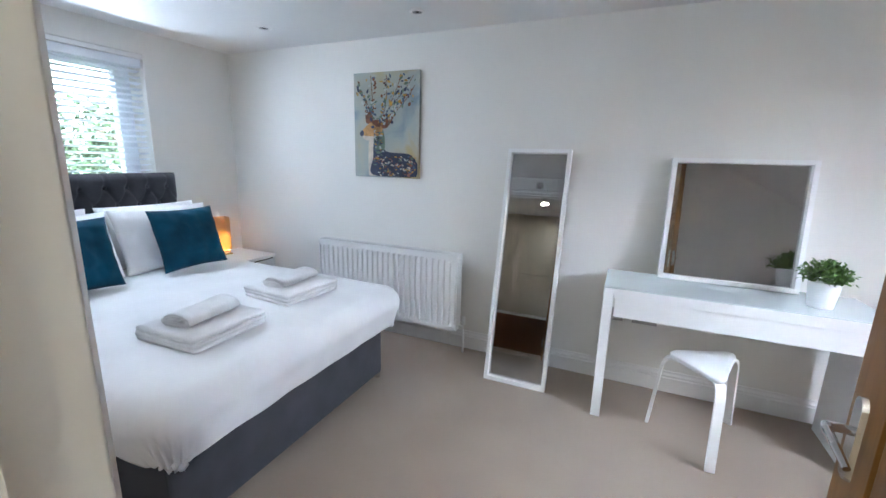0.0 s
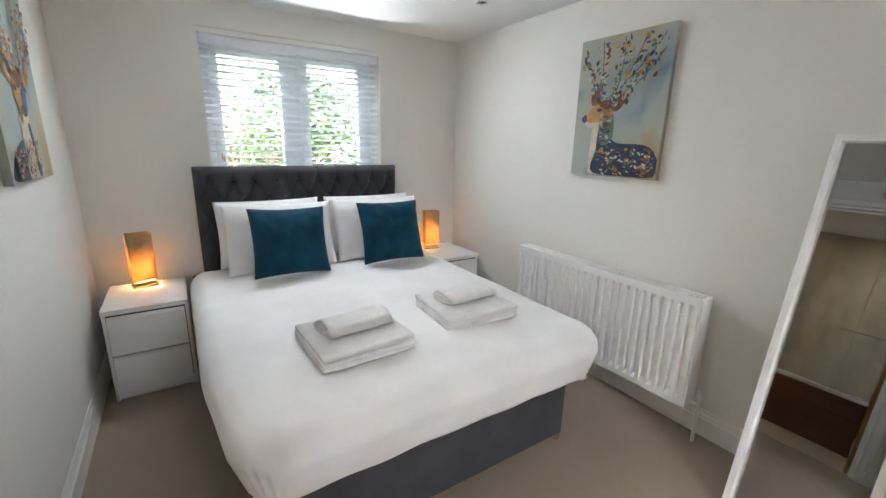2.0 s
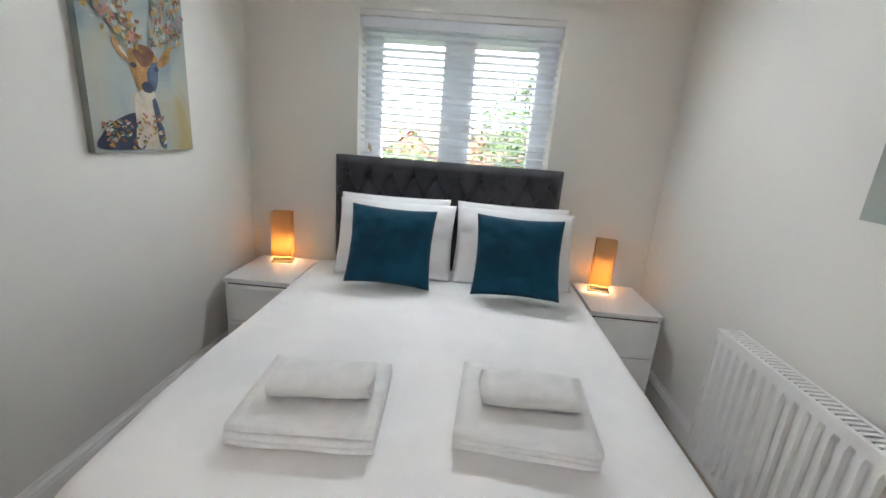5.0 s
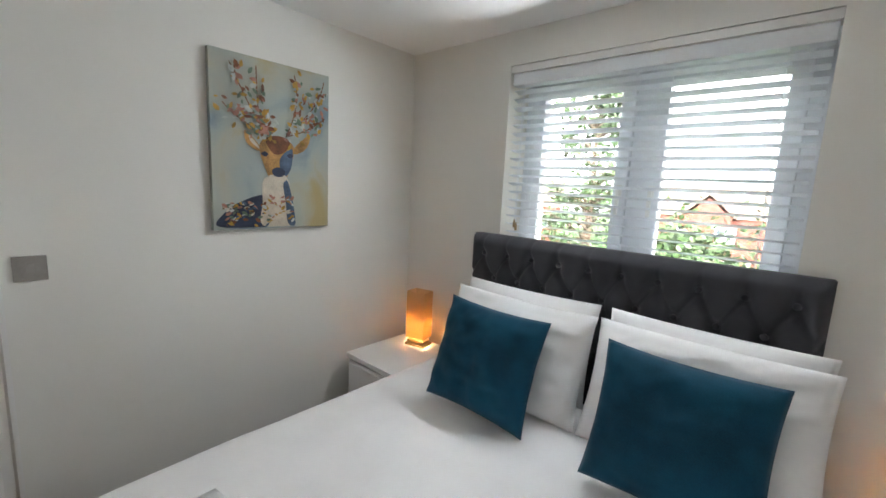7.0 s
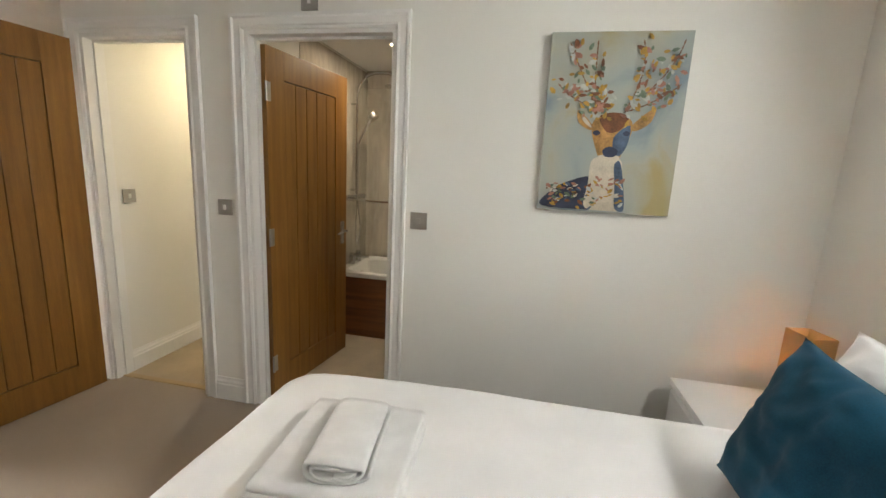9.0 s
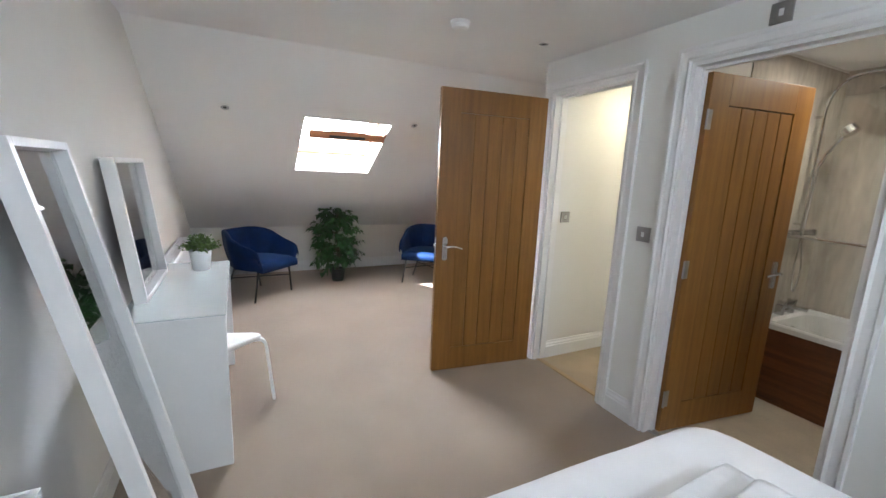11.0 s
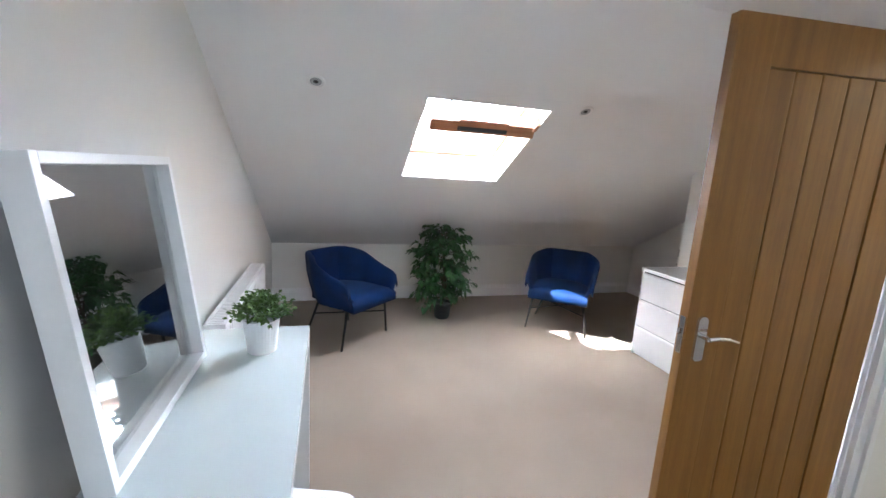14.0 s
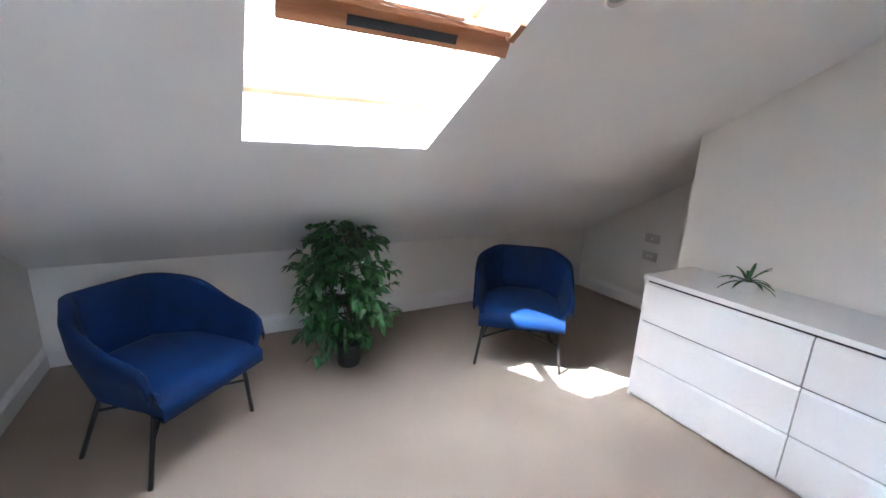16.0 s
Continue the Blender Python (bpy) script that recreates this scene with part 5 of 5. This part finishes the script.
def downlight(m, lit=False):
    """Faces -z."""
    d = thing("downlight", "recessed ceiling spotlight with white bezel" + (", lit" if lit else ", switched off"), "downlight", m, "recessed downlights")
    bm = bmesh.new()
    lathe(bm, ((0.050, 0), (0.049, -0.005), (0.040, -0.008), (0.033, -0.003), (0.031, 0.012)), 28)
    mesh("bezel", bm, GLOSS, d, smooth=False)
    bm = bmesh.new()
    lathe(bm, ((0.031, 0.0), (0.028, -0.003), (0.012, -0.001)), 24)
    mesh("lens", bm, SPOT if lit else LENS, d)
    bm = bmesh.new()
    lathe(bm, ((0.013, -0.0012), (0.010, -0.0035), (0.003, -0.004)), 16)
    mesh("lamp_centre", bm, SPOT if lit else DARKGAP, d)
    return d


for x, y in ((2.235, 2.66), (2.31, 1.49), (0.35, 0.09)):
    downlight(pose(x, y, CZ))
for u, v in ((2.195, 2.545), (0.565, 2.545)):
    downlight(SLOPE @ Matrix.Translation((u, v, 0)))
for x, y in ((-0.75, 0.25), (-1.0, 1.35)):
    downlight(pose(x, y, CZ), True)

det = thing("smoke_alarm", "round white ceiling smoke alarm", "smoke alarm", pose(0.98, 0.14, CZ))
bm = bmesh.new()
lathe(bm, ((0.055, 0), (0.055, -0.012), (0.050, -0.016), (0.050, -0.024), (0.042, -0.036), (0.020, -0.042)), 32)
mesh("body", bm, WHITEPLASTIC, det)

# hanging rail with hangers on the alcove wall
rail = thing("hanging_rail", "white wall rail for clothes", "rail", pose(AX, -0.62, 2.05))
bm = bmesh.new()
for dy in (-0.14, 0.14):
    tube(bm, [(0, dy, 0), (0.26, dy, 0.0)], 0.007, 8)
    tube(bm, [(0, dy, -0.16), (0.24, dy, -0.005)], 0.005, 8)
tube(bm, [(0.24, -0.2, 0), (0.24, 0.2, 0)], 0.009, 10)
mesh("bracket", bm, WHITEPLASTIC, rail)
hang = thing("coat_hanger", "white clothes hanger on the wall rail", "hanger", pose(AX + 0.24, -0.58, 2.05, 0, 0, 15), "clothes hangers")
bm = bmesh.new()
tube(bm, [(0, 0.0, 0.012), (0.015, 0, 0.0), (0.012, 0, -0.03), (0, 0, -0.05), (0.0, 0, -0.075)], 0.003, 6)
tube(bm, [(0, 0, -0.075), (0.19, 0, -0.155), (0.20, 0, -0.17), (-0.20, 0, -0.17), (-0.19, 0, -0.155), (0, 0, -0.075)], 0.006, 6)
mesh("body", bm, WHITEPLASTIC, hang)
copy_thing(hang, pose(AX + 0.24, -0.66, 2.05, 0, 0, -12))

# ---- hall: stair balustrade ----
bal = thing("stair_balustrade", "white newel post and handrail at the stairs", "balustrade")
boxes("newel_post", [(-1.20, -1.10, ALY + 0.01, ALY + 0.11, 0, 1.02)], GLOSS, bal, 0.004)
boxes("cap", [(-1.215, -1.085, ALY - 0.005, ALY + 0.125, 1.02, 1.045)], GLOSS, bal, 0.006)
boxes("handrail", [(-2.40, -1.20, ALY + 0.03, ALY + 0.09, 0.90, 0.95)], GLOSS, bal, 0.008)
for i in range(9):
    boxes("baluster", [(-1.30 - i * 0.12, -1.27 - i * 0.12, ALY + 0.045, ALY + 0.075, 0, 0.90)], GLOSS, bal, 0.002)

# ---- bathroom ----
TX0, TX1, TY0, TY1 = -1.79, -1.09, 0.825, 2.50
tub = thing("bathtub", "white bath with dark wood side panel", "bathtub")
bm = bmesh.new()
cx, cy = (TX0 + TX1) / 2, (TY0 + TY1) / 2
ow, oh = (TX1 - TX0) / 2, (TY1 - TY0) / 2


def rrect(w, h, r, z, n=6):
    out = []
    for sx, sy, a0 in ((1, 1, 0), (-1, 1, 90), (-1, -1, 180), (1, -1, 270)):
        for i in range(n + 1):
            a = radians(a0 + 90 * i / n)
            out.append((cx + sx * (w - r) + r * math.cos(a), cy + sy * (h - r) + r * math.sin(a), z))
    return out


rings = [[bm.verts.new(p) for p in q] for q in (rrect(ow, oh, 0.02, 0.52), rrect(ow, oh, 0.02, 0.552), rrect(ow - 0.01, oh - 0.01, 0.03, 0.56), rrect(ow - 0.06, oh - 0.07, 0.10, 0.56),
                                                rrect(ow - 0.075, oh - 0.09, 0.11, 0.54), rrect(ow - 0.11, oh - 0.17, 0.12, 0.22), rrect(ow - 0.17, oh - 0.25, 0.12, 0.16))]
for a, b in zip(rings, rings[1:]):
    for i in range(len(a)):
        j = (i + 1) % len(a)
        bm.faces.new((a[i], a[j], b[j], b[i]))
bm.faces.new(rings[-1])
mesh("shell", bm, POT, tub, smooth=False)
boxes("side_panel", [(TX1 - 0.035, TX1 - 0.015, TY0, TY1, 0.0, 0.518)], WALNUT, tub, 0.002)
bm = bmesh.new()
lathe(bm, ((0.026, 0), (0.026, 0.012), (0.01, 0.018)), 18)
tagged(mesh("overflow", bm, CHROME, tub, m=pose(cx, TY0 + 0.105, 0.46, -80, 0, 0)), "chrome overflow disc")
tap = thing("bath_tap", "chrome bath mixer tap on the rim", "tap", pose(cx, TY0 + 0.045, 0.56))
bm = bmesh.new()
for dx in (-0.07, 0.07):
    box(bm, dx - 0.022, dx + 0.022, -0.022, 0.022, 0, 0.075)
    box(bm, dx - 0.016, dx + 0.016, -0.02, 0.03, 0.08, 0.105)
box(bm, -0.09, 0.09, -0.018, 0.018, 0.045, 0.075)
box(bm, -0.022, 0.022, 0.0, 0.13, 0.052, 0.075)
mesh("body", bm, CHROME, tap, 0.003)
# tiled end with the shower set
struct(boxes("shower_wall_panel", [(-1.80, -0.62, 0.816, 0.822, 0, 2.28)], TILE), "stone-effect shower wall panel", "wall panel")
bm = bmesh.new()
for y in (1.45, 2.05):
    box(bm, -1.80, -1.797, y - 0.003, y + 0.003, 0, 2.28)
struct(mesh("shower_panel_trim", bm, CHROME), "thin metal joints between panels", "trim")
sh = thing("shower_set", "chrome riser shower with hand shower and hose", "shower", pose(cx, 0.822, 0))
bm = bmesh.new()
tube(bm, [(0, 0.05, 1.16)] + [(0, 0.05, 1.3), (0, 0.05, 1.95)] + arc((0, 0.05, 1.98), (0, 0.06, 2.20), (0, 0.24, 2.20), 8) + arc((0, 0.27, 2.20), (0, 0.40, 2.20), (0, 0.40, 2.12), 6), 0.010, 10)
lathe(bm, ((0.10, 0), (0.10, 0.008), (0.02, 0.02)), 24, (0, 0.40, 2.09))
for z in (1.95, 1.22):
    tube(bm, [(0, 0, z), (0, 0.05, z)], 0.009, 8)
mesh("riser", bm, CHROME, sh, smooth=False)
bm = bmesh.new()
tube(bm, [(-0.14, 0.05, 1.16), (0.14, 0.05, 1.16)], 0.022, 14)
tube(bm, [(-0.18, 0.05, 1.16), (-0.145, 0.05, 1.16)], 0.026, 14)
tube(bm, [(0.145, 0.05, 1.16), (0.18, 0.05, 1.16)], 0.026, 14)
mesh("mixer", bm, CHROME, sh)
bm = bmesh.new()
tube(bm, [(0, 0.07, 1.62), (0.0, 0.10, 1.70), (0.0, 0.20, 1.86)], [0.010, 0.011, 0.012], 10)
tube(bm, [(0, 0.185, 1.87), (0, 0.215, 1.835)], 0.045, 16)
mesh("hand_shower", bm, CHROME, sh)
bm = bmesh.new()
tube(bm, arc((0, 0.07, 1.62), (0.03, 0.08, 1.2), (0.05, 0.07, 0.92), 8) + arc((0.045, 0.07, 0.85), (0.0, 0.07, 0.62), (-0.05, 0.07, 0.85), 8) + arc((-0.05, 0.07, 0.9), (-0.03, 0.07, 1.0), (0, 0.06, 1.14), 6), 0.006, 8)
mesh("hose", bm, CHROME, sh)
scr = thing("shower_screen", "clear glass bath screen with chrome rail", "shower screen")
g = boxes("pane", [(TX1 - 0.035, TX1 - 0.029, 0.85, 1.62, 0.565, 2.02)], GLASS, scr)
g.visible_shadow = False
bm = bmesh.new()
box(bm, TX1 - 0.042, TX1 - 0.022, 0.823, 0.85, 0.562, 2.03)
tube(bm, [(TX1 + 0.01, 0.92, 1.16), (TX1 + 0.01, 1.56, 1.16)], 0.009, 10)
for y in (0.95, 1.53):
    tube(bm, [(TX1 - 0.03, y, 1.16), (TX1 + 0.01, y, 1.16)], 0.006, 8)
tagged(mesh("rail", bm, CHROME, scr), "chrome profile and towel rail")

# ---- outside ----
GZ = -5.2
bm = bmesh.new()
box(bm, -400, 400, NY + 0.4, 500, GZ - 0.3, GZ)
struct(mesh("ground", bm, GRASS), "gardens seen from an upper window", "ground")


def cloud(low, high):
    m = bpy.data.materials.new("bright_cloud")
    m.use_nodes = True
    n, l = m.node_tree.nodes, m.node_tree.links
    b = n["Principled BSDF"]
    b.inputs["Base Color"].default_value = (0.8, 0.8, 0.8, 1)
    tc, nz, mr = n.new("ShaderNodeTexCoord"), n.new("ShaderNodeTexNoise"), n.new("ShaderNodeMapRange")
    nz.inputs["Scale"].default_value, nz.inputs["Detail"].default_value = 0.03, 5
    mr.inputs["To Min"].default_value, mr.inputs["To Max"].default_value = low, high
    l.new(tc.outputs["Object"], nz.inputs["Vector"])
    l.new(nz.outputs["Fac"], mr.inputs["Value"])
    b.inputs["Emission Color"].default_value = (0.93, 0.96, 1.0, 1)
    l.new(mr.outputs[0], b.inputs["Emission Strength"])
    return m


CLOUD_N, CLOUD_S = cloud(0.38, 0.6), cloud(6.0, 9.0)
struct(boxes("backdrop_north", [(-160, 160, 130, 130.5, GZ, 110)], CLOUD_N), "bright hazy summer sky", "sky")
struct(boxes("backdrop_south", [(-120, 120, -90.5, -90, -30, 110)], CLOUD_S), "bright hazy summer sky", "sky")


def house(m, w, d, eaves, ridge, gables, label):
    h = thing("house", label, "house", m, "houses beyond the gardens")
    boxes("wall", [(-w / 2, w / 2, 0, d, 0, eaves)], BRICK, h)
    bm = bmesh.new()
    o = 0.35
    vs = [bm.verts.new(p) for p in ((-w / 2 - o, -o, eaves), (w / 2 + o, -o, eaves), (w / 2 + o, d + o, eaves), (-w / 2 - o, d + o, eaves), (-w / 2 - o, d / 2, ridge), (w / 2 + o, d / 2, ridge))]
    for f in ((0, 1, 5, 4), (2, 3, 4, 5), (0, 4, 3), (1, 2, 5), (3, 2, 1, 0)):
        bm.faces.new([vs[i] for i in f])
    mesh("roof", bm, ROOF, h)
    for gx in gables:
        bm = bmesh.new()
        a = [bm.verts.new(p) for p in ((gx - 1.6, -0.5, 0), (gx + 1.6, -0.5, 0), (gx + 1.6, -0.5, eaves), (gx, -0.5, eaves + 1.5), (gx - 1.6, -0.5, eaves))]
        b = [bm.verts.new(v.co + Vector((0, 3, 0))) for v in a]
        bm.faces.new(a)
        bm.faces.new(b[::-1])
        for i in range(5):
            j = (i + 1) % 5
            bm.faces.new((a[i], a[j], b[j], b[i]))
        mesh("gable", bm, BRICK, h)
        bm = bmesh.new()
        for s in (-1, 1):
            q = [bm.verts.new(p) for p in ((gx, -0.8, eaves + 1.75), (gx + s * 2.0, -0.8, eaves - 0.15), (gx + s * 2.0, 3, eaves - 0.15), (gx, 3, eaves + 1.75))]
            bm.faces.new(q)
        bmesh.ops.solidify(bm, geom=list(bm.faces), thickness=0.18)
        mesh("gable_roof", bm, ROOF, h)
    n = int(w / 3)
    for i in range(n):
        x = -w / 2 + (i + 0.5) * w / n
        for z in (0.9, 3.4):
            y = -0.5 if any(abs(x - g_) < 1.5 for g_ in gables) else 0
            wd = new("window")
            wd.parent = h
            boxes("frame", [(x - 0.65, x + 0.65, y - 0.08, y + 0.02, z, z + 0.08), (x - 0.65, x + 0.65, y - 0.08, y + 0.02, z + 1.12, z + 1.2), (x - 0.65, x - 0.57, y - 0.08, y + 0.02, z + 0.08, z + 1.12),
                            (x + 0.57, x + 0.65, y - 0.08, y + 0.02, z + 0.08, z + 1.12), (x - 0.04, x + 0.04, y - 0.08, y + 0.02, z + 0.08, z + 1.12)], UPVC, wd)
            boxes("pane", [(x - 0.57, x + 0.57, y - 0.03, y + 0.01, z + 0.08, z + 1.12)], DARKGLASS, wd)
    return h


hs = house(pose(-22, 33, GZ, 0, 0, 28), 16, 7, 5.3, 7.8, (-4.5, 1.5), "red brick terraced house with brown tiled roof")
copy_thing(hs, pose(-36.5, 24.5, GZ, 0, 0, 32))
copy_thing(hs, pose(0.5, 40, GZ, 0, 0, 8))
shed = thing("garden_shed", "red brick outbuilding with pale flat roof", "shed", pose(-9, 17, GZ, 0, 0, 25))
boxes("wall", [(-2.5, 2.5, 0, 4, 0, 2.3)], BRICK, shed)
boxes("roof", [(-2.8, 2.8, -0.3, 4.3, 2.3, 2.5)], RENDER, shed)


def tree(label, m, height, crown, seed, clumps, narrow=1.0):
    r = random.Random(seed)
    t = thing("tree", label, "tree", m, "garden trees")
    bm = bmesh.new()
    tube(bm, [(0, 0, 0), (0.1, 0, height * 0.3), (-0.05, 0.1, height * 0.6), (0, 0, height * 0.95)], [0.22, 0.17, 0.11, 0.03], 10)
    tips = []
    for i in range(clumps):
        z = height * r.uniform(0.28, 1.0)
        k = math.sin(min(1, max(0.08, (z / height - 0.18) / 0.86)) * math.pi) ** 0.6
        a = r.uniform(0, math.tau)
        d = crown * k * r.uniform(0.35, 1.0)
        p = Vector((math.cos(a) * d, math.sin(a) * d, z))
        b0 = Vector((0, 0, z - d * 0.5))
        tube(bm, arc(b0, (b0 + p) / 2 + Vector((0, 0, 0.2)), p, 4), [0.05, 0.04, 0.03, 0.02, 0.01], 5)
        tips.append(p)
    mesh("trunk", bm, BARK, t)
    bm = bmesh.new()
    for p in tips:
        s = r.uniform(0.35, 0.8) * crown / 2.6
        for k in range(60):
            q = p + Vector((r.gauss(0, s * .6), r.gauss(0, s * .6), r.gauss(0, s * 0.45)))
            d = Vector((r.uniform(-1, 1), r.uniform(-1, 1), r.uniform(-0.6, 0.6))).normalized()
            e = d.cross(Vector((r.uniform(-1, 1), r.uniform(-1, 1), 0.3))).normalized()
            L_ = r.uniform(0.10, 0.22)
            v = [bm.verts.new(c) for c in (q, q + d * L_ * .5 + e * L_ * .32, q + d * L_, q + d * L_ * .5 - e * L_ * .32)]
            bm.faces.new(v)
    tagged(mesh("crown", bm, TREELEAF, t), kind="stuff")
    return t


tree("leafy green garden tree with uneven crown", pose(4.2, 15.5, GZ), 8.5, 3.4, 1, 210)
tree("leafy green garden tree with uneven crown", pose(7.6, 14.0, GZ), 7.8, 2.8, 2, 150)
tree("slender young tree with open crown", pose(-2.2, 12.0, GZ), 9.2, 1.5, 3, 70)
tree("low dense garden shrub tree", pose(-0.2, 11.0, GZ), 6.0, 2.2, 4, 130)
tree("low dense garden shrub tree", pose(-5.2, 13.5, GZ), 4.7, 1.9, 6, 100)
